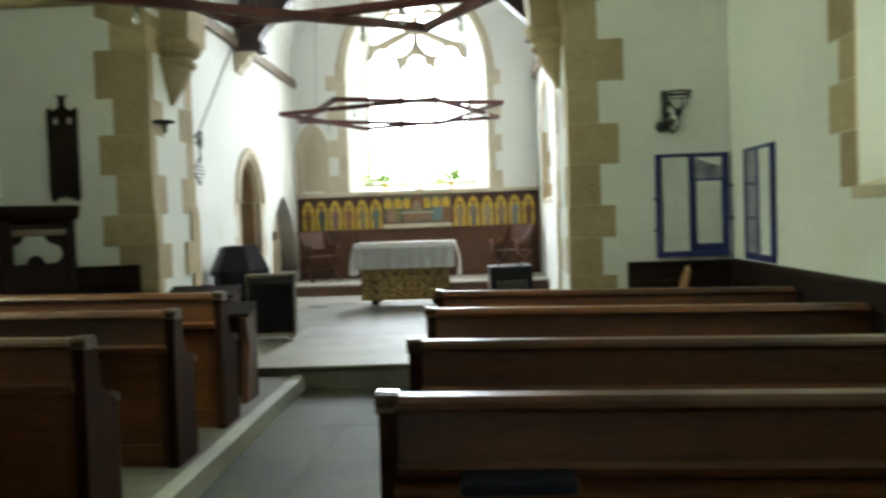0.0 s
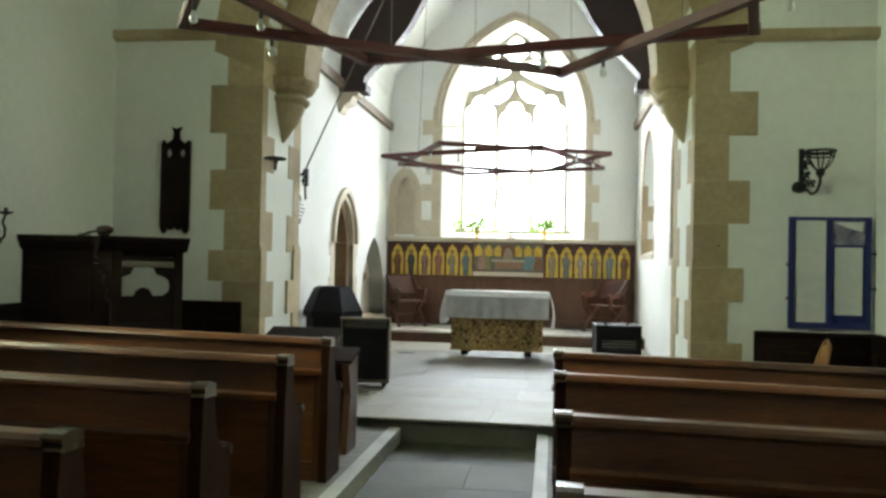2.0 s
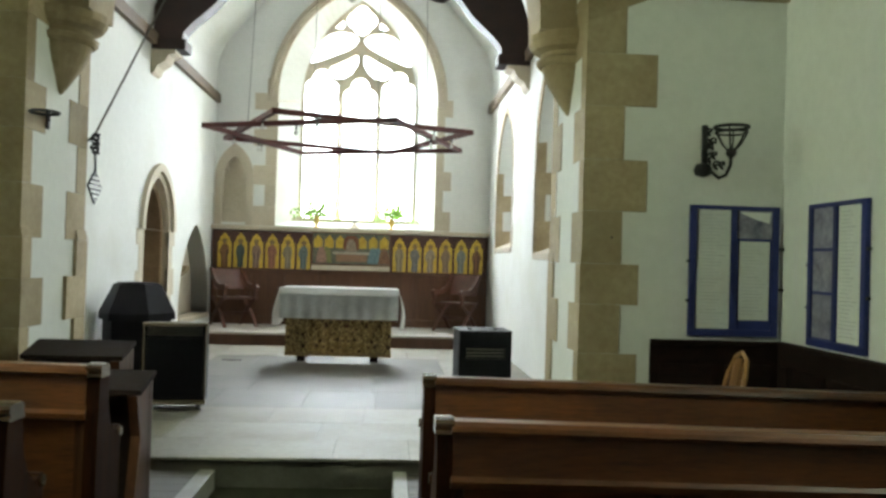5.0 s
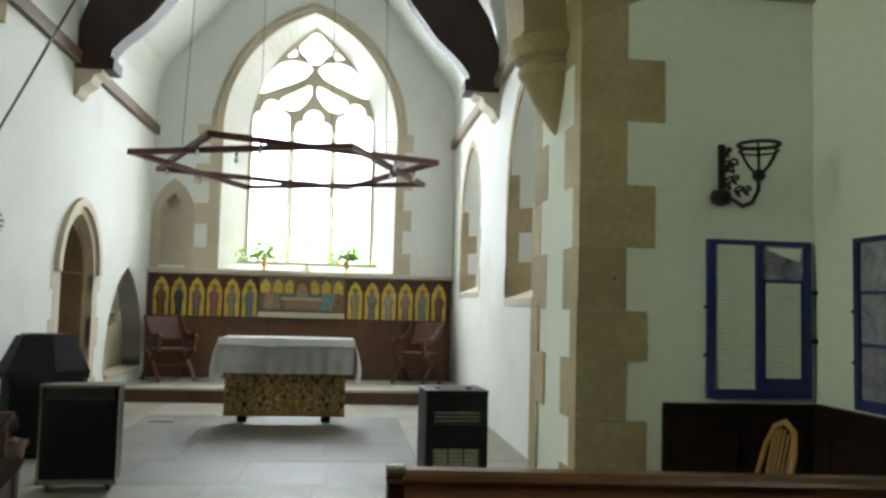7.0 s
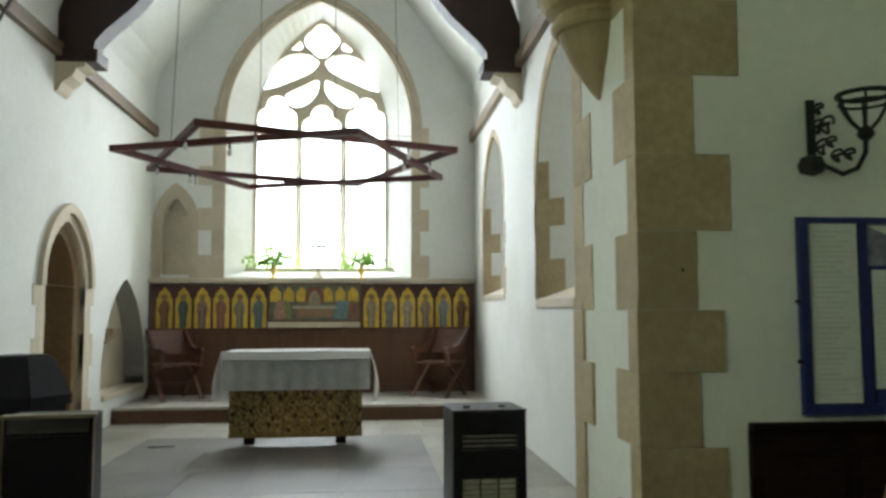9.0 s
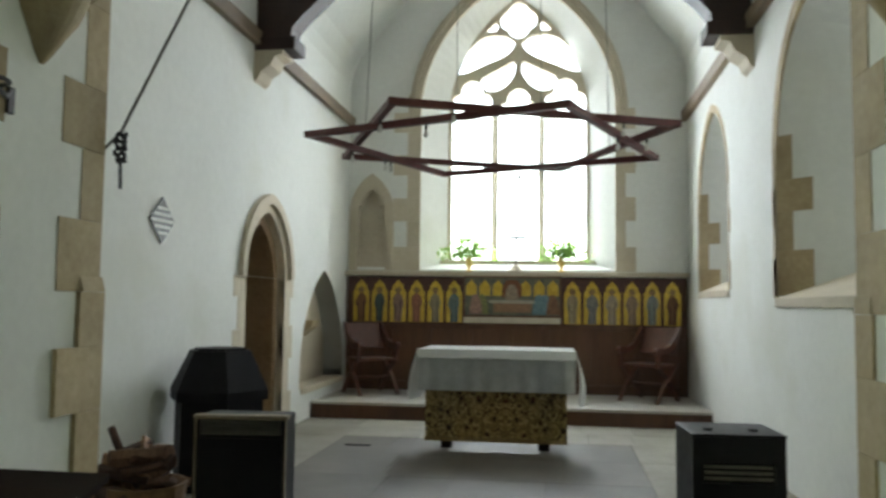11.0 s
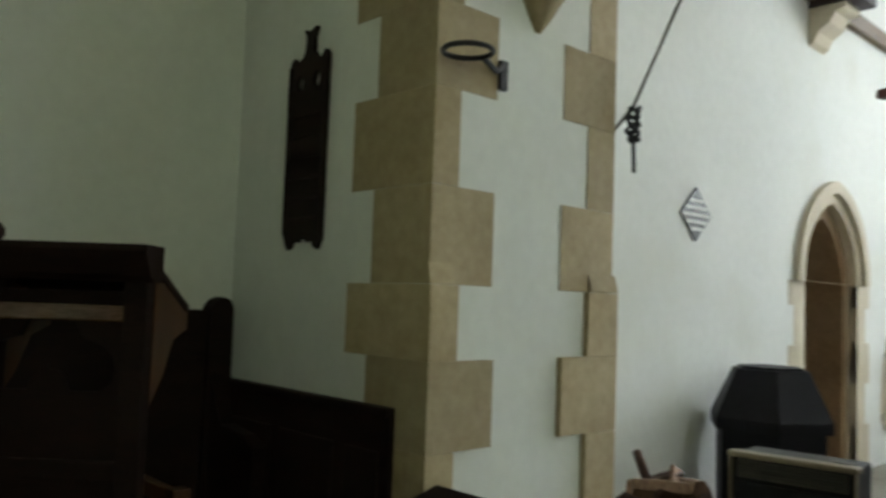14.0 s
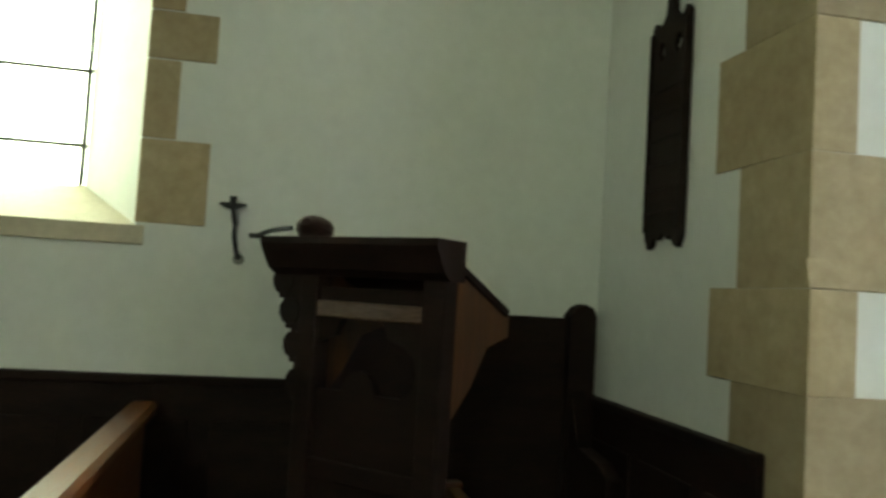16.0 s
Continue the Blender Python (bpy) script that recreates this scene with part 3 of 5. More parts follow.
part("recess_back", box(CN - .34, CN - .26, 12.3, 14.2, .4, 2.0), stone_pale, recess_1)
part("soffit", loft([(CN - .002, u, v) for u, v in RECESS], [(CN - .40, u, v) for u, v in RECESS]), stone_pale, recess_1)
part("seat_slab", box(CN - .34, CN + .03, 12.36, 14.1, .46, .53, .01), stone_pale, recess_1, "pale stone seat slab")
part("bracket", slab("y", [(CN - .26, 1.28), (CN - .08, 1.28), (CN - .10, 1.20), (CN - .26, 1.08)], [], 13.05, 13.3), stone, recess_1)


def side_window(name, wall, face, outer_loop, glass_loop, out, label, levels, edges):
    """A splayed window in a side wall; out is +1 where outdoors lies towards +x."""
    w = base(name, pose(0, 0, 0), label, "window", kind="structure")
    deep = face + out * .5
    part("reveal", loft([(face - out * .002, u, v) for u, v in outer_loop], [(deep, u, v) for u, v in glass_loop]), plaster, w, "white splayed plaster reveal")
    us, vs = [p[0] for p in glass_loop], [p[1] for p in glass_loop]
    u0, u1, v0, v1 = min(us), max(us), min(vs), max(vs)
    big = rect(u0 - .4, u1 + .4, v0 - .3, v1 + .5)
    d0, d1 = sorted((deep, deep + out * .08))
    part("window_frame", slab("x", big, [glass_loop], d0, d1), stone_pale, w, "stone window frame")
    pane = part("pane", box(min(deep + out * .03, deep + out * .035), max(deep + out * .03, deep + out * .035), u0 - .02, u1 + .02, v0 - .02, v1), glass, w, "clear leaded pane")
    pane.visible_shadow = False
    part("sloping_sill", slab("y", [(face, outer_loop[0][1] + .005), (deep, v0 + .005), (deep, v0 - .2), (face, outer_loop[0][1] - .06)], [], outer_loop[0][0] + .002, outer_loop[1][0] - .002), stone_pale, w, "sloping stone inner sill")
    for u in (u0 + .02, u1 - .02, (u0 + u1) / 2):
        part("glazing_bar", box(min(deep + out * .005, deep + out * .028), max(deep + out * .005, deep + out * .028), u - .011, u + .011, v0, v0 + (v1 - v0) * .72, .003, 1), lead, w)
    z = v0 + .18
    while z < v1 - .3:
        part("saddle_bar", cyl((deep + out * .015, u0, z), (deep + out * .015, u1, z), .010, seg=6), lead, w)
        z += .33
    d0, d1 = sorted((face - out * .02, face + out * .25))
    part("sill", box(d0, d1, outer_loop[0][0] - .03, outer_loop[1][0] + .03, outer_loop[0][1] - .07, outer_loop[0][1] + .004, .006), stone_pale, w, "worn stone sill")
    for edge, sign, wide, slim in edges:
        for i, (a, b) in enumerate(zip(levels, levels[1:])):
            long = i % 2 == 0
            o = edge + sign * (wide if long else slim)
            x0, x1 = sorted((face - out * .005, face + out * .22))
            part("quoin", box(x0, x1, min(edge - sign * .006, o), max(edge - sign * .006, o), a + .002, b - .002, .004, 1), stone, w)
    return w


w2 = side_window("window_2", wall_cs, CS, W2, W2G, 1, "narrow pointed window with splayed stone reveal", [1.68, 1.98, 2.25, 2.5, 2.75], ((11.85, -1, .10, .04), (13.45, 1, .10, .04)))
w3 = side_window("window_3", wall_cs, CS, W3, W3G, 1, "wide pointed window with splayed stone reveal", [1.58, 1.9, 2.15, 2.45, 2.75], ((8.05, -1, .14, .05), (10.05, 1, .12, .04)))
side_window("window_4", wall_nn, NN, NWIN, NWING, -1, "pointed nave window with pale splayed reveal", [1.68, 2.005, 2.314, 2.505, 2.85, 3.2], ((4.385, 1, .25, .12), (2.81, -1, .25, .12)))
side_window("window_5", wall_ns, NS, SWIN, SWING, 1, "pointed nave window with stone dressings", [1.52, 1.85, 2.15, 2.41, 2.75, 3.1], ((3.98, 1, .20, .34), (2.50, -1, .20, .34)))
# arch stones round the two chancel windows
for w, inset, big, edge, slope in ((w2, pointed(11.865, 13.435, 2.75, 2.75, 3.665, 10), pointed(11.79, 13.51, 2.75, 2.75, 3.76, 10), 13.45, .8),
                                   (w3, pointed(8.065, 10.035, 2.75, 2.75, 3.705, 10), pointed(7.96, 10.14, 2.75, 2.75, 3.84, 10), 10.05, 1.1)):
    a, b = inset[2:], big[2:]
    for i in range(len(a) - 1):
        part("voussoir", slab("x", [a[i], a[i + 1], b[i + 1], b[i]], [], CS - .006, CS + .13), stone, w)
    for k, (z0, z1) in enumerate(zip([1.60, 1.95, 2.25, 2.5], [1.95, 2.25, 2.5, 2.85])):
        d = .20 if k % 2 == 0 else .09
        part("reveal_stone", slab("z", [(CS - .005, edge - .008), (CS + d, edge - .010 - d * slope), (CS + d, edge + .1), (CS - .005, edge + .1)], [], z0, z1), stone, w)

# ---- pew platforms, kerbs and dado ----
def settle(ob):
    """The old nave floor falls a little to the south: lean the thing and its parts with it."""
    done = set()
    for o in (ob, *ob.children):
        if o.data and o.data.name not in done:
            done.add(o.data.name)
            for v in o.data.vertices:
                v.co.z -= .018 * (v.co.x - math.copysign(.6, v.co.x))



for x0, x1, k0, k1, y1 in ((NN, -0.67, -0.67, -0.57, AW - .06), (0.66, NS, 0.57, 0.66, AW - .06)):
    pf = thing("pew_platform", box(x0, x1, -3.0, y1, ZN - .1, ZP - .02), mortar, "low boarded platform under the pews", "platform", kind="structure")
    y = -3.0
    while y < y1 - .05:
        part("floorboard", box(x0, x1, y + .002, min(y + .148, y1), ZP - .02, ZP, .002, 1), platform_board, pf)
        y += .15
    part("kerb", box(k0, k1, -3.0, y1, ZN - .05, ZP + .004, .008), kerb_stone, pf, "pale worn stone kerb along the aisle")
    settle(pf)


def dado(name, x0, x1, y0, y1, top, along, side):
    """Dark panelling on a wall: boards, stiles and a capping rail."""
    d = base(name, pose(0, 0, 0), "dark oak wall panelling with a capping rail", "panelling", kind="structure")
    part("backing", box(x0, x1, y0, y1, ZP, top - .03), dark_oak, d)
    lo, hi = (y0, y1) if along == "y" else (x0, x1)
    p = lo + .02
    while p < hi - .1:
        q = min(p + .45, hi - .01)
        if along == "y":
            f = x1 if side > 0 else x0
            part("panel", box(min(f, f + side * .012), max(f, f + side * .012), p + .04, q - .04, ZP + .12, top - .16, .006), dark_oak, d)
        else:
            f = y0
            part("panel", box(p + .04, q - .04, f - .012, f, ZP + .12, top - .16, .006), dark_oak, d)
        p = q
    g = .025
    part("capping_rail", box(x0 - (g if along == "y" and side < 0 else 0), x1 + (g if along == "y" and side > 0 else 0), y0 - (g if along == "x" else 0), y1, top - .035, top, .008), dark_oak, d)


dado("dado_1", NN, NN + .03, -3, AW - .03, 1.115, "y", 1)
dado("dado_2", NS - .03, NS, -3, AW - .03, 0.99, "y", -1)
dado("dado_3", NN + .03, JL - .14, AW - .035, AW - .006, 1.10, "x", 1)
dado("dado_4", 2.28, NS - .03, AW - .035, AW - .006, .985, "x", 1)


# ---- pews ----
def bench_end(x0, x1, y, top):
    prof = [(y + .24, ZP), (y + .24, .60)] + [(y + .222 + .030 * math.cos(a), .645 + .030 * math.sin(a)) for a in (-.7, 0, .6, 1.2, 1.8, 2.4)]
    prof += [(y + .165, .66), (y + .115, .70), (y + .08, .77), (y + .06, top - .05), (y - .045, top - .05), (y - .06, .7), (y - .07, ZP)]
    bm = slab("x", prof, [], x0, x1)
    return bm


def make_pew(x_aisle, x_wall, y, top, label, ledge=False):
    """A bench facing east, its back at y."""
    s = 1 if x_wall > x_aisle else -1
    p = base("pew", pose(0, 0, 0), label, "pew", "pews of the nave")
    a, w = sorted((x_aisle + s * .05, x_wall))
    e0, e1 = sorted((x_aisle, x_aisle + s * .055))
    # same oak as the pew, in the copy with shade in its colour
    part("bench_end", bench_end(e0, e1, y, top), oak_end_shaded, p)
    cap0, cap1 = sorted((x_aisle - s * .008, x_aisle + s * .058))
    part("end_cap", moulding([(y - .050, top - .05), (y - .058, top - .043), (y - .054, top - .036), (y - .046, top - .030), (y - .056, top - .018), (y - .058, top - .006), (y - .048, top + .005), (y - .02, top + .010), (y + .03, top + .008), (y + .052, top - .002), (y + .056, top - .016), (y + .048, top - .030), (y + .062, top - .042), (y + .058, top - .05)], "x", cap0, cap1), oak_worn, p, "worn shiny moulded cap of the bench end")
    part("elbow_knob", cyl((e0 - .010, y + .224, .645), (e1 + .010, y + .224, .645), .022, seg=14), oak_worn, p, "worn round elbow knob")
    part("top_rail", moulding([(y - .055, top - .045), (y - .066, top - .03), (y - .058, top - .015), (y - .04, top), (y + .03, top), (y + .045, top - .015), (y + .04, top - .045)], "x", a, w), oak_x, p, "polished moulded top rail")
    part("back_board", moulding([(y - .035, top - .045), (y - .058, top - .20), (y - .032, top - .21), (y - .01, top - .045)], "x", a, w), oak_x, p, "polished leaning back board")
    part("back_moulding", moulding([(y - .058, top - .185), (y - .074, top - .20), (y - .070, top - .225), (y - .035, top - .235)], "x", a, w), oak_x, p)
    n = max(1, round((w - a) / .82))
    for i in range(n):
        q0, q1 = a + (w - a) * i / n, a + (w - a) * (i + 1) / n
        part("back_panel", box(q0 + .05, q1 - .05, y - .030, y - .018, ZP + .12, top - .21, .004), oak_x, p)
        part("stile", box(q0 - .0 if i else q0, q0 + .05, y - .045, y - .010, ZP, top - .21, .004), oak_z, p)
        part("stile", box(q1 - .05, q1, y - .045, y - .010, ZP, top - .21, .004), oak_z, p)
    part("bottom_rail", box(a, w, y - .042, y - .008, ZP, ZP + .12, .004), oak_x, p)
    part("front_lining", box(a, w, y - .008, y + .006, .44, top - .06), oak_x, p)
    part("seat", box(a, w, y - .01, y + .34, .485, .515, .008), oak_x, p, "flat polished oak seat")
    part("seat_front", box(a, w, y + .20, y + .22, ZP, .485), oak_x, p)
    if ledge:
        part("book_ledge", box(a, w, y - .17, y - .03, .66, .678, .004), oak_x, p, "narrow book ledge")
    settle(p)
    return p


for y in (4.78, 3.74, 2.57, 1.54):
    make_pew(0.69, NS - .07, y, 0.918, "polished dark brown oak pew on a low platform", y == 1.54)
for y, top in ((4.48, 0.975), (3.65, 0.955), (2.63, 0.955), (1.68, 0.955), (0.74, 0.955)):
    make_pew(-0.71, NN + .07, y, top, "polished dark brown oak pew beside the aisle")
hass = base("hassock", pose(0, 0, 0), "flat navy cloth hassock on the pew ledge", "hassock")
part("cushion", box(0.92, 1.24, 1.345, 1.49, .672, .707, .015), navy_cloth, hass)


def make_pew_front(x0, x1, y, top):
    p = base("book_desk", pose(0, 0, 0), "dark oak book desk before the front pew", "desk")
    part("board", box(x0, x1, y, y + .04, ZP, top - .02, .004), dark_oak, p)
    part("desk_top", moulding([(y - .20, top - .07), (y + .06, top), (y + .06, top + .025), (y - .20, top - .045)], "x", x0 - .02, x1 + .02), dark_oak, p)
    for x in (x0, x1 - .05):
        part("desk_end", slab("x", [(y - .22, ZP), (y + .08, ZP), (y + .08, top - .03), (y + .02, top - .01), (y - .2, top - .075), (y - .12, .5)], [], x, x + .05), oak_z, p)


make_pew_front(-1.66, -1.10, 6.08, .88)
make_pew_front(-2.0, -.77, 5.36, .80)

# ---- altar ----
altar = base("altar", pose(0, 0, 0), "altar table with a flowered gold brocade frontal", "altar")
part("tabletop", box(-.80, .60, 11.02, 11.68, 1.02, 1.06, .005), brown_oak, altar)
for x in (-.61, .30):
    for y in (11.06, 11.52):
        part("leg", box(x, x + .10, y, y + .10, ZC, 1.02, .006), dark_oak, altar)
bm = bmesh.new()
cols, rowsn = 60, 4
vs = [[bm.verts.new((-.75 + 1.31 * i / cols, 11.008 - .006 * math.sin(i * 1.3) * (1 - j / rowsn) - .004 * math.sin(i * .37), .245 + .78 * j / rowsn)) for i in range(cols + 1)] for j in range(rowsn + 1)]
for j in range(rowsn):
    for i in range(cols):
        bm.faces.new((vs[j][i], vs[j][i + 1], vs[j + 1][i + 1], vs[j + 1][i]))
bmesh.ops.solidify(bm, geom=bm.faces[:], thickness=.004)
front = part("frontal", bm, brocade, altar, "gold and brown flowered brocade frontal")
part("fringe", box(-.752, .562, 10.998, 11.010, .235, .275), robe((0.22, 0.15, 0.06)), altar)
cloth = base("altar_cloth", pose(0, 0, 0), "white linen cloth with a lace border", "altar cloth")


def drape():
    """The cloth over the table's top, hanging deep at both ends."""
    bm = bmesh.new()
    prof = []
    n = 14
    for i in range(n + 1):
        t = i / n
        prof.append((-.835 - .062 * math.sin((1 - t) * 2.3), .60 + .47 * t))
    prof += [(-.82, 1.078), (-.4, 1.08), (-.1, 1.082), (.2, 1.08), (.62, 1.078)]
    prof += [(.640 + .075 * math.sin(i / n * 2.2), 1.07 - .50 * i / n) for i in range(n + 1)]
    ys = [10.985 + .72 * k / 12 for k in range(13)]
    grid = [[bm.verts.new((x + ((.022 * math.sin(y * 34 + z * 3) + .010 * math.sin(y * 71 - z * 5)) * max(0, 1.07 - z) * 2), y, z - .02 * math.sin(y * 9) * (1.08 - z))) for y in ys] for x, z in prof]
    for a, b in zip(grid, grid[1:]):
        for k in range(12):
            bm.faces.new((a[k], a[k + 1], b[k + 1], b[k]))
    bmesh.ops.solidify(bm, geom=bm.faces[:], thickness=.004)
    return bm


part("cloth", drape(), linen, cloth)
bm = bmesh.new()
cols = 70
vs = [[bm.verts.new((-.83 + 1.47 * i / cols, 10.985 - .010 * math.sin(i * .8) * (1 - z), z0)) for i in range(cols + 1)] for z, z0 in ((0, .70), (.5, .88), (1, 1.078))]
for j in range(2):
    for i in range(cols):
        bm.faces.new((vs[j][i], vs[j][i + 1], vs[j + 1][i + 1], vs[j + 1][i]))
bmesh.ops.solidify(bm, geom=bm.faces[:], thickness=.003)
part("lace_front", bm, lace, cloth, "grey-white lace hanging over the front")
part("top_hem", box(-.835, .645, 10.968, 10.98, 1.0, 1.086, .006), linen, cloth)

# ---- reredos ----
reredos = base("altar_screen", pose(0, 0, 0), "oak panelled altar screen with painted gilded arches", "altar screen")
YRR = 14.24
part("backing", box(CN + .02, CS - .02, YRR + .02, YE - .002, ZS, 1.87), brown_oak, reredos, "brown oak panelling")
part("ledge", box(CN + .004, CS - .004, YRR - .05, YE - .002, 1.88, 1.94, .01), stone_pale, reredos, "pale stone ledge")
for i in range(9):
    x = CN + .05 + i * .545
    part("stile", box(x, x + .07, YRR + .002, YRR + .02, ZS, 1.23, .004), brown_oak, reredos)
part("rail", box(CN + .03, CS - .03, YRR - .004, YRR + .02, 1.17, 1.23, .004), brown_oak, reredos)
part("skirting", box(CN + .03, CS - .03, YRR - .008, YRR + .02, ZS, ZS + .12, .004), brown_oak, reredos)
part("dark_field", box(CN + .03, -.77, YRR + .006, YRR + .02, 1.23, 1.87), robe((0.10, 0.035, 0.025)), reredos)
part("dark_field", box(.53, CS - .03, YRR + .006, YRR + .02, 1.23, 1.87), robe((0.10, 0.035, 0.025)), reredos)
tones = [(.20, .06, .04), (.10, .14, .13), (.34, .20, .20), (.40, .12, .12), (.36, .34, .26), (.10, .24, .30), (.40, .36, .26), (.18, .22, .28), (.40, .36, .30), (.32, .22, .18), (.20, .30, .36), (.24, .08, .06)]


def painted_arch(cx, w, tone):
    """A gilded lobed arch with a robed figure as a plain shape."""
    g = part("gilded_arch", slab("y", [(cx - w, 1.255), (cx + w, 1.255), (cx + w, 1.66), (cx + w * .72, 1.70), (cx + w * .66, 1.745), (cx + w * .40, 1.775), (cx, 1.825), (cx - w * .40, 1.775), (cx - w * .66, 1.745), (cx - w * .72, 1.70), (cx - w, 1.66)], [], YRR - .004, YRR + .008), gilt, reredos, "gilded lobed arch")
    rnd = random.Random(int(cx * 1000))
    k = lambda v: w * (v + rnd.uniform(-.08, .08))
    part("painted_shape", slab("y", [(cx - k(.50), 1.26), (cx + k(.50), 1.26), (cx + k(.52), 1.44), (cx + k(.74), 1.52), (cx + k(.58), 1.60), (cx + w * .22, 1.64), (cx - w * .22, 1.64), (cx - k(.60), 1.59), (cx - k(.76), 1.50), (cx - k(.48), 1.42)], [], YRR - .008, YRR - .004), robe(tone), g, "dim robed painted shape")
    part("halo", cyl((cx, YRR - .007, 1.685), (cx, YRR - .004, 1.685), w * .42, seg=14), robe((.30, .19, .06)), g)
    part("painted_knob", cyl((cx, YRR - .010, 1.672), (cx, YRR - .007, 1.672), w * .21, seg=10), robe((.22, .13, .08)), g)
    for q in range(3):
        x = cx + w * (-.34 + .30 * q + rnd.uniform(-.06, .06))
        part("fold", slab("y", [(x - w * .07, 1.262), (x + w * .07, 1.262), (x + w * rnd.uniform(-.05, .2), 1.50 + .04 * q), (x - w * .08, 1.50)], [], YRR - .010, YRR - .008), robe(tuple(v * (.55 if q != 1 else 1.25) for v in tone)), g)


for i in range(6):
    painted_arch(-2.30 + .125 + i * .256, .108, tuple(v * .75 for v in tones[i]))
    painted_arch(.55 + .125 + i * .256, .108, tuple(v * .8 for v in tones[6 + i]))
cp = part("centre_panel", box(-.765, .525, YRR - .035, YRR + .02, 1.25, 1.88, .006), brown_oak, reredos)
part("painted_ground", box(-.745, .505, YRR - .042, YRR - .035, 1.36, 1.86), teal_ground, cp)
part("shelf", box(-.76, .52, YRR - .06, YRR - .03, 1.255, 1.335, .006), stone_pale, cp, "pale ledge below the painting")
for i in range(7):
    cx = -.66 + i * .18
    if i != 3:
        part("gilded_arch", slab("y", [(cx - .072, 1.62), (cx + .072, 1.62), (cx + .072, 1.75), (cx, 1.83), (cx - .072, 1.75)], [], YRR - .047, YRR - .042), gilt, cp)
part("painted_niche", slab("y", [(-.25, 1.60), (.01, 1.60), (.01, 1.74), (-.05, 1.83), (-.19, 1.83), (-.25, 1.74)], [], YRR - .050, YRR - .042), robe((.16, .03, .03)), cp)
part("painted_shape", slab("y", [(-.21, 1.56), (-.03, 1.56), (-.05, 1.70), (-.09, 1.77), (-.15, 1.77), (-.19, 1.70)], [], YRR - .053, YRR - .050), robe((.40, .34, .28)), cp)
part("painted_table", box(-.42, .20, YRR - .051, YRR - .042, 1.52, 1.56), robe((.50, .50, .44)), cp)
part("painted_table", box(-.36, .14, YRR - .050, YRR - .042, 1.40, 1.52), robe((.30, .16, .12)), cp)
for q, (cx, tone) in enumerate(((-.52, (.18, .24, .10)), (-.60, (.35, .2, .2)), (.32, (.08, .25, .36)), (.24, (.10, .30, .40)), (.42, (.22, .09, .07)))):
    part("painted_shape", slab("y", [(cx - .09, 1.375), (cx + .09, 1.375), (cx + .07, 1.55), (cx + .02, 1.64), (cx - .04, 1.63), (cx - .07, 1.52)], [], YRR - .052 - .002 * q, YRR - .042), robe(tone), cp)

# ---- things on the window sill ----
cross = base("cross", pose(0, 0, 0), "slender dark metal altar cross on a stepped foot", "cross")
part("upright", box(-.092, -.066, YE + .05, YE + .072, 2.05, 2.56, .004), black_iron, cross)
part("crossbar", box(-.215, .057, YE + .045, YE + .075, 2.395, 2.43, .006), black_iron, cross)
part("foot", lathe([(.11, 1.945), (.11, 1.965), (.07, 1.98), (.06, 2.01), (.03, 2.03), (.02, 2.06)], -.079, YE - .0), stone_pale, cross, "pale stepped foot")


def vase(x, tall, seed):
    rnd = random.Random(seed)
    y = YE + .0
    v = base("flower_vase", pose(0, 0, 0), "brass vase of green leaves and pale flowers", "vase", "vases on the ledge")
    part("vase_body", lathe([(.045, 1.94), (.05, 1.955), (.02, 1.975), (.022, 2.0), (.05, 2.06), (.045, 2.11), (.055, 2.14)], x, y), brass, v)
    lf, pt = bmesh.new(), bmesh.new()
    for k in range(340):
        a, b, r = rnd.uniform(0, math.tau), rnd.uniform(-.25, 1.3), rnd.uniform(.07, .30)
        c = Vector((x + r * 1.5 * math.cos(a) * math.cos(b), y - .02 + r * .6 * math.sin(a) * math.cos(b), 2.15 + r * tall * .9 * math.sin(b)))
        s = rnd.uniform(.030, .055)
        m = Matrix.Translation(c) @ Euler((rnd.uniform(0, 6), rnd.uniform(0, 6), rnd.uniform(0, 6))).to_matrix().to_4x4()
        q = [(m @ Vector(p)) for p in ((-s, 0, 0), (0, -s * .45, s * .1), (s, 0, 0), (0, s * .45, s * .1))]
        dst = pt if k % 8 == 0 else lf
        dst.faces.new([dst.verts.new(p) for p in q])
    for k in range(14):
        a = rnd.uniform(0, math.tau)
        add_cyl(lf, (x, y, 2.12), (x + .15 * math.cos(a), y + .08 * math.sin(a), 2.2 + rnd.uniform(0, .2)), .003, .002, 4)
    part("foliage", lf, leaf, v, "loose green leaves")
    tagged(part("flowers", pt, petal, v, "small cream flowers"), kind="stuff")


vase(-.71, 1.1, 3)
vase(.53, .95, 8)


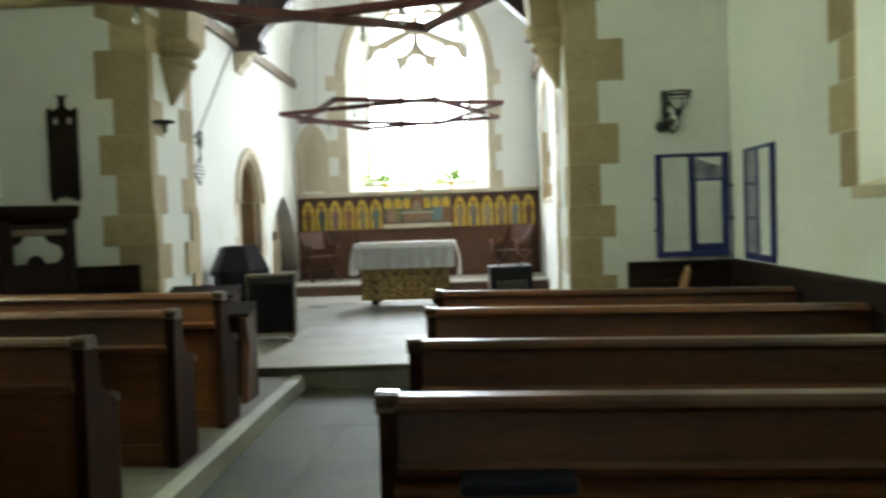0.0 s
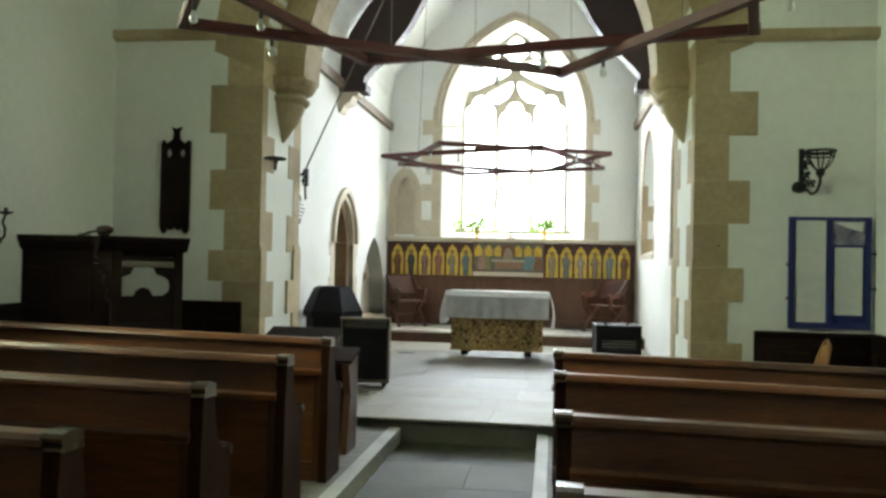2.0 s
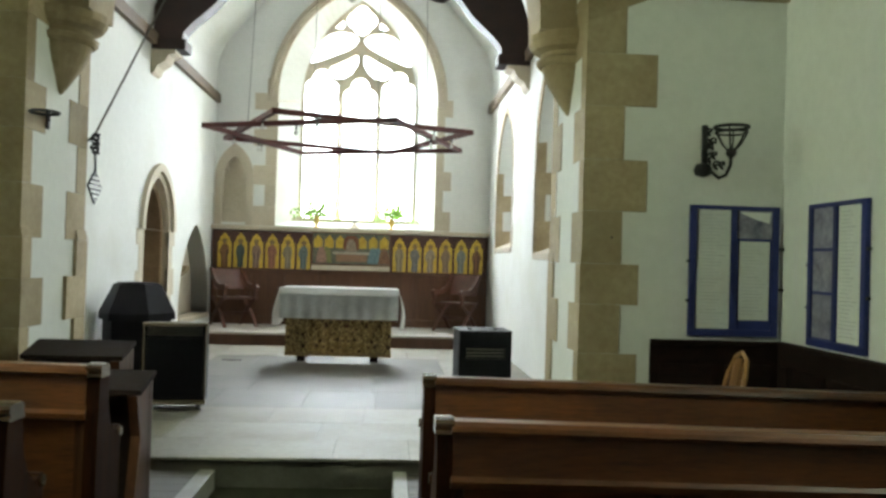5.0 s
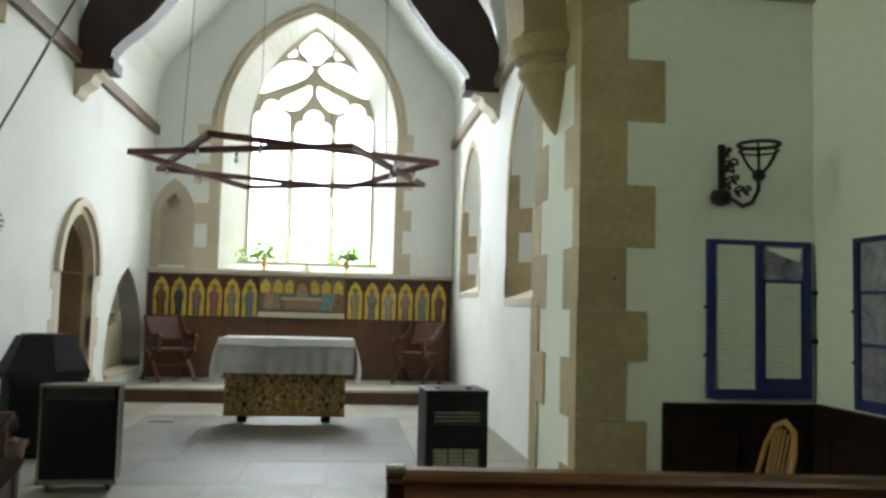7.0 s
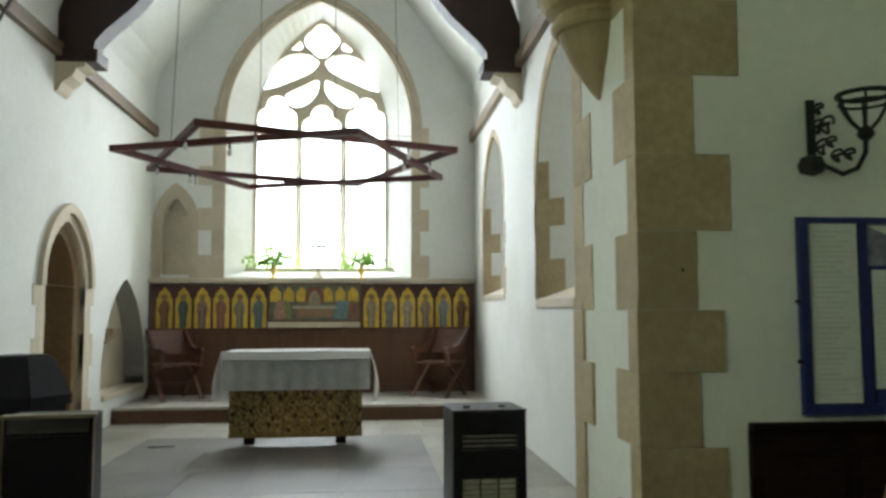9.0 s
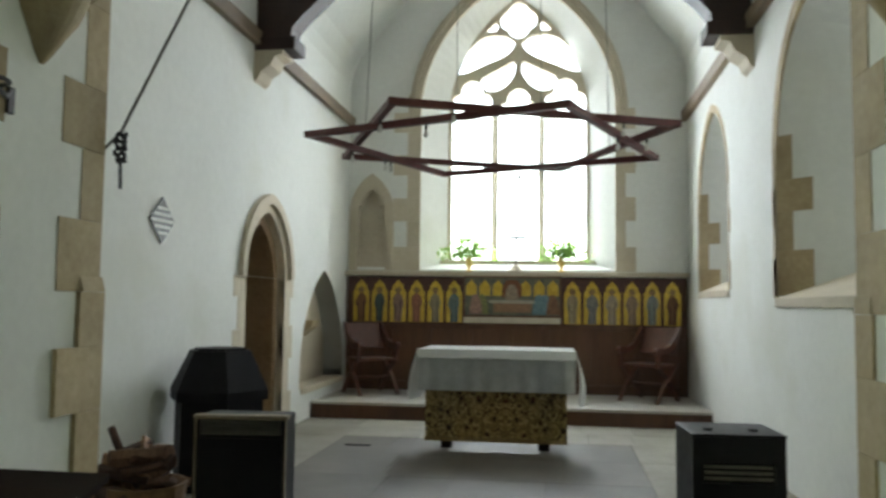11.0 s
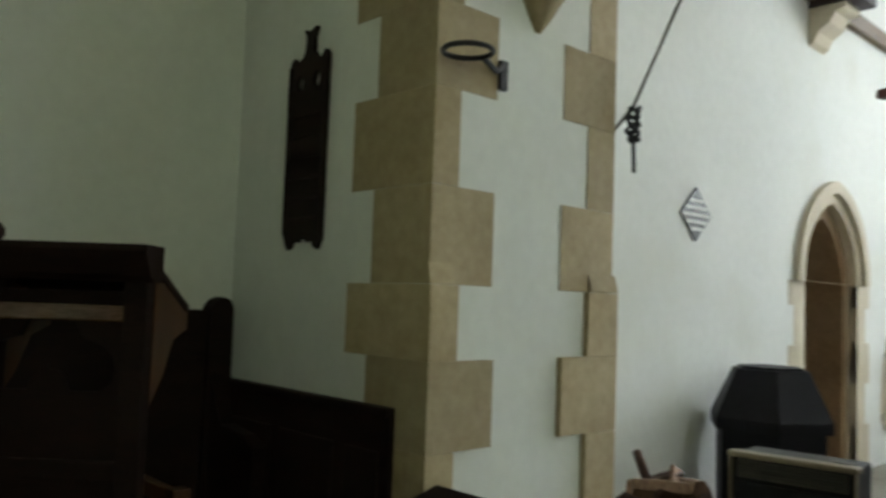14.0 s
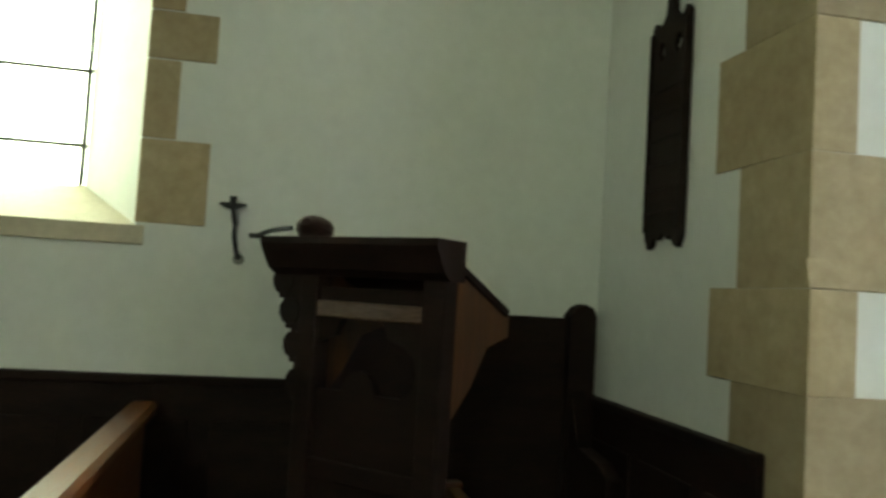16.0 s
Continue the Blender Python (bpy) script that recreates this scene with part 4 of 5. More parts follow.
# ---- folding chairs beside the altar screen ----
def x_chair(m, label):
    c = base("folding_chair", m, label, "chair", "chairs beside the altar screen")
    for x in (-.27, .25):
        part("leg", sweep([(x + .01, -.26, 0), (x + .01, -.10, .20), (x + .01, .22, .46)], .024, .05, up=(1, 0, 0)), chair_oak, c)
        part("leg", sweep([(x - .012, .26, 0), (x - .012, .10, .20), (x - .012, -.22, .46)], .024, .05, up=(1, 0, 0)), chair_oak, c)
        part("arm", slab("x", [(-.25, .42), (-.20, .42), (-.19, .50), (-.20, .57), (-.13, .585), (-.02, .585), (.10, .63), (.20, .72), (.30, .90), (.26, .91), (.16, .79), (.06, .70), (-.06, .655), (-.16, .66), (-.24, .665), (-.285, .64), (-.285, .60), (-.255, .57), (-.24, .50)], [], x - .02, x + .025), chair_oak, c)
        part("arm_scroll", cyl((x - .026, -.255, .622), (x + .031, -.255, .622), .036, seg=12), chair_oak, c)
    part("seat", box(-.25, .25, -.22, .20, .43, .46, .006), chair_oak, c)
    bm = box(-.25, .25, -.012, .012, 0, .34, .006)
    bmesh.ops.transform(bm, matrix=pose(0, .19, .57, -20), verts=bm.verts)
    part("backrest", bm, chair_oak, c, "panelled oak back")
    part("stretcher", cyl((-.25, 0, .21), (.25, 0, .21), .016), chair_oak, c)


x_chair(pose(-1.90, 13.74, ZS, 0, 0, 36), "folding oak chair with crossed legs, beside the recess")
x_chair(pose(1.60, 13.72, ZS, 0, 0, -38), "folding oak chair with crossed legs and curved arms")


# ---- chandeliers ----
def chandelier(cx, cy, cz, r, turn, roof_z, lift, label):
    ch = base("chandelier", pose(0, 0, 0), label, "chandelier", "star chandeliers")
    tip = lambda k: Vector((cx + r * math.cos(radians(turn + 45 * k)), cy + r * math.sin(radians(turn + 45 * k)), cz + (lift if k % 2 else 0)))
    for k in range(8):
        a, b = tip(k), tip(k + 2)
        a, b = a + (a - b).normalized() * .03, b + (b - a).normalized() * .03
        part("beam", sweep([a, b], .05, .05), red_wood, ch)
    for k in range(8):
        for f in (.20, .80) if k % 2 else (.5,):
            p = tip(k).lerp(tip(k + 2), f)
            sock = part("lamp_holder", cyl((p.x, p.y, p.z - .02), (p.x, p.y, p.z - .065), .010, seg=8), black_paint, ch)
            part("bulb", lathe([(.008, p.z - .065), (.010, p.z - .075), (.018, p.z - .095), (.019, p.z - .105), (.013, p.z - .12), (.003, p.z - .125)], p.x, p.y, 10), glass_bulb, sock, "small clear bulb")
    for k in (1, 3, 5, 7):
        p = tip(k).lerp(tip(k + 2), .5)
        part("cable", cyl(p, (cx + (p.x - cx) * .9, cy + (p.y - cy) * .55, roof_z), .004, seg=5), wire, ch)
    return ch


glass_bulb = surface("bulb_glass", (0.5, 0.5, 0.46), (0.66, 0.66, 0.62), 0.1, 5, 20, 0.0, coat=0.6)
chandelier(-.075, 10.15, 2.826, 1.525, 23.2, 6.8, .04, "red-stained timber star chandelier on thin cables")
chandelier(.32, 2.96, 2.70, 1.57, 31, 7.4, -.04, "red-stained timber star chandelier over the pews")


# ---- heaters ----
def heater_louvred(m):
    h = base("gas_heater", m, "black portable gas heater with tan trim", "heater", "gas heaters")
    part("casing", box(-.21, .21, .01, .28, .05, .715, .012), black_enamel, h)
    part("top_trim", box(-.225, .225, -.01, .07, .70, .725, .008), gold_trim, h, "tan metal top trim")
    part("base_trim", box(-.222, .222, -.012, .06, .05, .085, .006), gold_trim, h, "tan metal plinth")
    for x in (-.222, .207):
        part("side_trim", box(x + .004, x + .011, -.008, .02, .08, .70, .002), gold_trim, h)
    for k in range(6):
        part("louvre", moulding([(-.006, .62 + k * .013), (.012, .625 + k * .013), (.012, .630 + k * .013), (-.006, .626 + k * .013)], "x", -.19, .19), grille_metal, h)
    part("front_panel", box(-.20, .20, -.004, .012, .10, .60, .006), black_enamel, h)
    part("control_slot", box(.12, .19, .10, .17, .715, .722, .002), black_paint, h)
    for x in (-.18, .15):
        part("castor", cyl((x, .08, .025), (x + .03, .08, .025), .025, seg=10), black_paint, h)
        part("castor", cyl((x, .24, .025), (x + .03, .24, .025), .025, seg=10), black_paint, h)


def heater_radiant(m):
    h = base("gas_heater", m, "black cabinet gas heater with clay radiants", "heater", "gas heaters")
    casing = slab("y", rect(-.22, .22, .05, .72), [rect(-.17, .17, .13, .34), rect(-.17, .17, .50, .60)], 0, .03)
    part("front_frame", casing, black_enamel, h)
    part("casing", box(-.22, .22, .031, .40, .05, .72, .012), black_enamel, h)
    part("top", box(-.225, .225, -.005, .405, .72, .735, .006), black_enamel, h)
    for x in (-.16, -.05, .06):
        part("radiant_plate", box(x, x + .10, .018, .03, .14, .33, .004), radiant, h, "pale clay radiant plate")
    for k in range(7):
        part("guard_bar", cyl((-.17, .006, .15 + k * .03), (.17, .006, .15 + k * .03), .003, seg=5), grille_metal, h)
    for k in range(3):
        part("louvre", box(-.16, .16, .006, .02, .515 + k * .028, .53 + k * .028, .002), grille_metal, h)
    for x in (-.12, .10):
        part("knob", cyl((x, .12, .735), (x, .12, .75), .022, seg=10), black_paint, h)
    for x in (-.19, .16):
        part("castor", cyl((x, .08, .025), (x + .03, .08, .025), .025, seg=10), black_paint, h)
        part("castor", cyl((x, .34, .025), (x + .03, .34, .025), .025, seg=10), black_paint, h)


heater_louvred(pose(-1.25, 7.74, ZC, 0, 0, 6) @ Matrix.Diagonal((1.16, 1, 1, 1)))
heater_radiant(pose(1.33, 7.57, ZC, 0, 0, 3))

# ---- stove and logs ----
stove = base("wood_stove", pose(-2.015, 9.22, ZC, 0, 0, 33), "black iron stove with a six-sided sloping hood", "stove")


def hexring(r, z, n=6, sx=1.0):
    return [(r * math.cos(math.tau * (k + .5) / n) * sx, r * math.sin(math.tau * (k + .5) / n), z) for k in range(n)]


def hexloft(rings):
    bm = bmesh.new()
    vs = [[bm.verts.new(p) for p in r] for r in rings]
    for a, b in zip(vs, vs[1:]):
        for k in range(6):
            bm.faces.new((a[k], a[(k + 1) % 6], b[(k + 1) % 6], b[k]))
    bm.faces.new(vs[0][::-1])
    bm.faces.new(vs[-1])
    return bm


part("body", hexloft([hexring(.335, 0.04), hexring(.335, .63)]), stove_iron, stove)
part("base_plate", hexloft([hexring(.36, 0), hexring(.36, .05)]), stove_iron, stove)
part("hood_rim", hexloft([hexring(.375, .63), hexring(.375, .70)]), stove_iron, stove)
part("hood", hexloft([hexring(.375, .70), hexring(.235, .985)]), stove_iron, stove, "sloping sheet iron hood")
part("hood_lid", hexloft([hexring(.20, .985), hexring(.20, 1.0)]), stove_iron, stove)
basket = base("log_basket", pose(-1.95, 8.02, ZC), "wicker basket heaped with split logs", "log basket")
part("basket_body", lathe([(.20, 0), (.23, .10), (.25, .26), (.255, .28), (.235, .28), (.21, .05)], 0, 0, 20), basket_wicker, basket)
rnd = random.Random(5)


def split_log(c, d, r):
    """A length of log cut to a wedge or a half round, with rough sides."""
    bm = bmesh.new()
    d = Vector(d).normalized()
    side = d.orthogonal().normalized()
    up = d.cross(side)
    turn, span, half = rnd.uniform(0, 6.28), rnd.choice((2.2, 3.3, 6.0)), rnd.uniform(.09, .15)
    rim = [(0, 0)] if span < 5 else []
    rim += [(r * rnd.uniform(.85, 1.1) * math.cos(turn + span * k / 6), r * rnd.uniform(.85, 1.1) * math.sin(turn + span * k / 6)) for k in range(7 if span < 5 else 6)]
    ends = [[bm.verts.new(Vector(c) + d * h + side * u * w + up * v * w) for u, v in rim] for h, w in ((-half, 1), (half * .2, 1.08), (half, .94))]
    for a, b in zip(ends, ends[1:]):
        for k in range(len(rim)):
            bm.faces.new((a[k], a[(k + 1) % len(rim)], b[(k + 1) % len(rim)], b[k]))
    bm.faces.new(ends[0][::-1])
    bm.faces.new(ends[-1])
    return bm


for k in range(46):
    a, z = rnd.uniform(0, 6.28), rnd.uniform(.16, .47)
    r = rnd.uniform(0, .24 - max(0, z - .28) * .6)
    d = (rnd.uniform(-1, 1), rnd.uniform(-1, 1), rnd.uniform(-.4, .4))
    part("log", split_log((r * math.cos(a), r * math.sin(a), z), d, rnd.uniform(.03, .055)), bark_wood if k % 3 else log_wood, basket)
part("log", split_log((-.14, -.02, .50), (-.5, 0, 1), .038), bark_wood, basket, "log end sticking up")

# ---- things on the walls ----
plq = base("hymn_board", pose(.04, 0, -.05) @ Matrix.Diagonal((1, 1, 1.03, 1)), "dark carved wooden hymn board on the wall", "hymn board")
outl = [(-2.825, 1.72), (-2.80, 1.68), (-2.775, 1.69), (-2.755, 1.725), (-2.725, 1.71), (-2.69, 1.735), (-2.655, 1.71), (-2.625, 1.725), (-2.605, 1.69), (-2.58, 1.68), (-2.555, 1.72), (-2.555, 2.47), (-2.575, 2.49), (-2.60, 2.46), (-2.635, 2.475), (-2.66, 2.50), (-2.665, 2.56), (-2.645, 2.60), (-2.69, 2.585), (-2.735, 2.60), (-2.715, 2.56), (-2.72, 2.50), (-2.745, 2.475), (-2.78, 2.46), (-2.805, 2.49), (-2.825, 2.47)]
eye = lambda x: [(x + .027 * math.cos(a * math.tau / 6), 2.375 + .038 * math.sin(a * math.tau / 6)) for a in range(6)]
part("board", slab("y", outl, [eye(-2.752), eye(-2.628)], AW - .024, AW - .004), dark_oak, plq)
for k in range(6):
    z = 1.80 + k * .085
    part("number_rail", box(-2.81, -2.57, AW - .034, AW - .024, z, z + .010, .002), dark_oak, plq)
for x in (-2.825, -2.57):
    part("side_moulding", box(x, x + .015, AW - .034, AW - .02, 1.74, 2.45, .003), dark_oak, plq)


def noticeboard(m, cells, label):
    """Local: x across, z up from the foot, the wall at y = 0."""
    nb = base("noticeboard", m, label, "noticeboard", "blue noticeboards")
    part("board", box(0, .62, -.018, 0, 0, .93), blue_paint, nb, "blue painted board")
    for x0, x1, z0, z1 in ((0, .62, .905, .93), (0, .62, 0, .05), (0, .045, .05, .905), (.575, .62, .05, .905), (.285, .325, .05, .905)):
        part("frame_bar", box(x0, x1, -.032, -.018, z0, z1, .003), blue_paint, nb)
    for x0, x1, z0, z1, kind in cells:
        ob = part("notice", box(x0, x1, -.022, -.019, z0, z1), paper if kind == "paper" else photo_mauve, nb, "white paper sheet" if kind == "paper" else "faded mauve photograph")
        if kind == "paper":
            z = z1 - .04
            r = random.Random(int(x0 * 1000 + z1 * 77))
            while z > z0 + .03:
                part("text_line", box(x0 + .02, x0 + .02 + (x1 - x0 - .04) * r.uniform(.5, 1), -.0232, -.022, z, z + .004), ink, ob)
                z -= .024
        elif z1 - z0 < .21:
            part("photo_sky", slab("y", [(x0 + .01, z1 - .01), (x1 - .01, z1 - .01), (x1 - .02, z1 - (z1 - z0) * .45), ((x0 + x1) / 2, z1 - (z1 - z0) * .3), (x0 + .03, z1 - (z1 - z0) * .12)], [], -.024, -.022), paper, ob)
    for x, z in ((-.02, .52), (-.02, .24), (.625, .62), (.625, .33)):
        part("clip", box(x, x + .03, -.03, -.012, z, z + .02, .004), black_iron, nb)


noticeboard(pose(2.535, AW - .004, 1.012) @ Matrix.Diagonal((1, 1, .955, 1)), [(.05, .28, .055, .90, "paper"), (.33, .57, .70, .90, "photo"), (.345, .555, .12, .68, "paper")], "blue framed noticeboard with long white papers")
noticeboard(pose(NS - .004, 5.845, 1.005, 0, 0, -90) @ Matrix.Diagonal((1, 1, .955, 1)), [(.05, .28, .64, .90, "photo"), (.05, .28, .36, .62, "photo"), (.05, .28, .06, .34, "photo"), (.335, .565, .055, .90, "paper")], "blue framed noticeboard with photographs on the side wall")

# scrolled iron lamp bracket
sc = base("lamp_bracket", pose(0, 0, -.045), "black scrolled wrought iron lamp bracket on the wall", "lamp bracket")
BX = 2.63
part("back_plate", box(2.605, 2.645, AW - .02, AW - .002, 2.18, 2.49, .006), black_iron, sc)
part("boss", lathe([(.01, 2.13), (.05, 2.145), (.06, 2.18), (.045, 2.215), (.01, 2.225)], BX - .03, AW - .05, 12), black_iron, sc)
part("arm", tube([(BX, AW - .04, 2.19), (BX, AW - .12, 2.16), (BX + .01, AW - .22, 2.11), (BX + .02, AW - .31, 2.12), (BX + .03, AW - .355, 2.18), (BX + .03, AW - .36, 2.27)], .011), black_iron, sc)
for d, cz, r in ((.09, 2.25, .045), (.13, 2.34, .05), (.06, 2.35, .04), (.20, 2.19, .035), (.07, 2.43, .03), (.29, 2.18, .03), (.16, 2.26, .03)):
    part("scroll", tube([(BX + .01 * math.sin(k), AW - d - r * (1 - k / 22) * math.cos(k * .55), cz + r * (1 - k / 22) * math.sin(k * .55)) for k in range(18)], .007, 5), black_iron, sc)
cup = (BX + .03, AW - .36)
for name, r, z, w in (("ring", .105, 2.42, .010), ("lower_ring", .098, 2.385, .006)):
    part(name, tube([(cup[0] + r * math.cos(k * math.tau / 20), cup[1] + r * math.sin(k * math.tau / 20), z) for k in range(20)], w, 6, True), black_iron, sc)
for k in range(6):
    a = k * math.tau / 6
    part("cup_rib", tube([(cup[0] + r * math.cos(a), cup[1] + r * math.sin(a), z) for r, z in ((.105, 2.42), (.095, 2.37), (.06, 2.31), (.02, 2.27))], .006, 5), black_iron, sc)
part("knop", lathe([(.02, 2.23), (.035, 2.25), (.03, 2.275), (.012, 2.29)], *cup, 10), black_iron, sc)

# ring bracket on the arch jamb
rb = base("ring_bracket", pose(0, -.055, .025), "black iron ring bracket on the arch jamb", "lamp bracket")
part("plate", box(JL, JL + .02, 6.62, 6.66, 2.27, 2.385, .004), black_iron, rb)
part("ring", tube([(JL + .11 + .088 * math.cos(k * math.tau / 20), 6.35 + .088 * math.sin(k * math.tau / 20), 2.335) for k in range(20)], .010, 6, True), black_iron, rb)
part("stay", tube([(JL + .01, 6.64, 2.37), (JL + .05, 6.56, 2.32), (JL + .10, 6.435, 2.335)], .012), black_iron, rb)

# chandelier cord, its knot and the cleat behind the arch
cleat = base("rope_cleat", pose(0, 0, 0), "grey chandelier cord tied off to an iron cleat", "cord")
KNOT = Vector((-1.846, 7.444, 2.396))
part("cleat_plate", box(-2.12, -2.08, AE, AE + .03, 1.98, 2.14, .006), black_iron, cleat)
part("cord", cyl(KNOT, KNOT + Vector((.387, .168, 1)) * 4.75, .0085, seg=6), cord, cleat, "taut grey cord up to the roof")
part("cord_end", cyl(KNOT, (-2.10, AE + .04, 2.10), .0085, seg=6), cord, cleat)
for k in range(5):
    c = KNOT + Vector((.004 * (-1) ** k, .005, -.012 - .034 * k))
    part("knot_loop", tube([(c.x + (.021 + .006 * (k % 2)) * math.cos(q * math.tau / 10), c.y + .024 * math.sin(q * math.tau / 10), c.z + .012 * math.sin(q * 1.9 + k)) for q in range(10)], .011, 5, True), black_iron, cleat, "dark wound knot")
part("tail", cyl(KNOT + Vector((0, .005, -.15)), KNOT + Vector((.004, .01, -.30)), .010, seg=6), black_iron, cleat)

dia = base("diamond_tablet", pose(0, 0, 0), "small diamond memorial tablet with pale and dark bands", "wall tablet")
part("tablet", slab("x", [(8.80, 2.09), (8.985, 1.92), (9.17, 2.09), (8.985, 2.26)], [], CN, CN + .015), black_paint, dia)
for k in range(5):
    z = 1.985 + k * .045
    hw = .185 * (1 - abs(z + .011 - 2.09) / .17) - .015
    part("band", box(CN + .015, CN + .018, 8.985 - hw, 8.985 + hw, z, z + .022), paper, dia)

# candle bracket on the nave wall
cb = base("candle_bracket", pose(0, -.03, .035), "dark iron candle bracket on the nave wall", "candle bracket")
part("stem", tube([(NN, 4.80, 1.53), (NN + .05, 4.79, 1.56), (NN + .06, 4.78, 1.62), (NN + .04, 4.78, 1.66), (NN + .07, 4.77, 1.72)], .009), black_iron, cb)
part("drip_pan", lathe([(.012, 1.715), (.05, 1.73), (.052, 1.737), (.012, 1.74), (.014, 1.765)], NN + .07, 4.77, 12), black_iron, cb)
part("wall_plate", cyl((NN, 4.80, 1.53), (NN + .012, 4.80, 1.53), .022), grille_metal, cb)

grate = base("floor_grate", pose(0, 0, 0), "narrow dark iron grate set in the floor", "grate")
part("grate_bar", box(-1.52, -1.28, 11.0, 11.03, ZC - .004, ZC + .006, .002), black_iron, grate)
part("grate_bar", box(-1.52, -1.28, 11.045, 11.06, ZC - .004, ZC + .006, .002), black_iron, grate)

# ---- reading desk ----
desk = base("pulpit", pose(-2.64, 4.89, ZP, 0, 0, 45), "dark carved oak pulpit desk with a sloping book board", "pulpit")
T = 1.50
trefoil = [(.20, 1.00), (.285, 1.00), (.295, 1.03), (.32, 1.055), (.35, 1.064), (.38, 1.055), (.405, 1.03), (.415, 1.00), (.50, 1.00)] + [(.50 + .05 * math.cos(a), 1.07 + .07 * math.sin(a)) for a in (-.6, 0, .7, 1.4)] + [(.35 + .10 * math.cos(a), 1.14 + .10 * math.sin(a)) for a in (.2, .7, 1.2, 1.57, 1.95, 2.45, 2.95)] + [(.20 + .05 * math.cos(a), 1.07 + .07 * math.sin(a)) for a in (1.74, 2.44, 3.14, 3.7)]
part("front_panel", slab("y", rect(.20, .66, .06, T - .10), [[(x + .05, z + .10) for x, z in trefoil]], .0, .025), dark_oak, desk, "carved front panel with a lobed opening")
for x, wood in ((.17, dark_oak), (.62, dark_oak)):
    part("post", box(x, x + .07, -.02, .05, 0, T - .04, .008), wood, desk)
part("frieze", box(.22, .66, -.015, .03, T - .19, T - .14, .006), oak_worn, desk, "worn moulding below the book board")
part("bottom_rail", box(.17, .69, -.018, .03, .0, .12, .006), dark_oak, desk)
part("mid_rail", box(.20, .65, -.012, .03, .84, .90, .006), dark_oak, desk)
part("cornice", moulding([(-.02, T - .07), (-.05, T - .05), (-.08, T), (-.09, T + .02), (-.09, T + .04), (.05, T + .04), (.05, T - .07)], "x", .06, .71), dark_oak, desk, "projecting moulded cornice")
bm = box(.07, .70, 0, .42, -.012, .012, .004)
bmesh.ops.transform(bm, matrix=pose(0, -.06, T + .02, -24), verts=bm.verts)
part("book_board", bm, dark_oak, desk, "sloping book board")
for x in (.65, .18):
    part("bracket", slab("x", [(.05, T - .02), (.34, T - .16), (.34, T - .22), (.22, T - .25), (.14, T - .36), (.05, T - .44)], [], x, x + .04), oak_z, desk, "shaped side bracket")
for k, (d, z) in enumerate(((.075, T - .06), (.11, T - .15), (.135, T - .25), (.155, T - .36))):
    part("scroll", cyl((.02 + d, -.02, z - .03), (.02 + d, .06, z - .03), .042, seg=10), dark_oak, desk)
    part("scroll_web", box(d, .20, -.015, .055, z - .085, z + .03, .008), dark_oak, desk)


def beside(bm):
    """From the side enclosure's corner into the desk's own axes."""
    bmesh.ops.transform(bm, matrix=pose(-2.64, 4.89, ZP, 0, 0, 45).inverted() @ pose(-3.26, 5.03, ZP), verts=bm.verts)
    return bm


side = part("side_panel", beside(box(0, .58, 0, .03, .05, T - .06)), dark_oak, desk)
part("side_cornice", beside(moulding([(-.02, T - .07), (-.06, T), (-.07, T + .04), (.05, T + .04), (.05, T - .07)], "x", 0, .60)), dark_oak, side)
for k in range(2):
    part("raised_panel", beside(box(.06 + k * .28, .28 + k * .28, -.012, 0, .3, T - .2, .006)), dark_oak, side)
lampd = base("desk_lamp", pose(0, 0, 0), "small dark brown desk lamp on the pulpit", "lamp")
part("lamp_base", box(-2.68, -2.62, 4.83, 4.88, 1.62, 1.632, .004), black_iron, lampd)
part("lamp_arm", tube([(-2.65, 4.86, 1.63), (-2.62, 4.90, 1.645), (-2.55, 4.96, 1.652)], .008), black_iron, lampd)
bm = lathe([(.012, 0), (.030, .015), (.042, .035), (.046, .05), (.042, .05), (.012, .02)], 0, 0, 14)
bmesh.ops.transform(bm, matrix=pose(-2.52, 5.0, 1.672, 0, -100, -20) @ Matrix.Diagonal((.95, 1.35, 2.0, 1)), verts=bm.verts)
part("lamp_shade", bm, truss_wood, lampd, "dark brown domed shade")
stall = base("clergy_seat", pose(0, 0, 0), "dark oak clergy seat against the nave wall", "seat")
part("seat_back", box(NN + .032, NN + .075, 5.12, 6.14, ZP, 1.41, .006), dark_oak, stall)
part("seat_end", slab("x", [(6.08, ZP), (6.2, ZP), (6.2, 1.42), (6.185, 1.455), (6.15, 1.47), (6.115, 1.455), (6.09, 1.42)], [], NN + .03, NN + .12), dark_oak, stall)
part("seat_arm", slab("y", [(NN + .08, .5), (NN + .5, .5), (NN + .52, .86), (NN + .42, .90), (NN + .24, .92), (NN + .16, 1.05), (NN + .08, 1.2)], [], 6.10, 6.16), dark_oak, stall)
part("seat_board", box(NN + .075, NN + .5, 5.12, 6.10, .50, .53, .006), dark_oak, stall)
part("rail", box(-2.62, -2.20, 5.50, 5.54, .82, .87, .006), oak_z, stall)
part("rail_post", box(-2.22, -2.16, 5.49, 5.55, ZP, .88, .006), oak_z, stall)
part("rail_post", box(-2.64, -2.58, 5.49, 5.55, ZP, .88, .006), oak_z, stall)


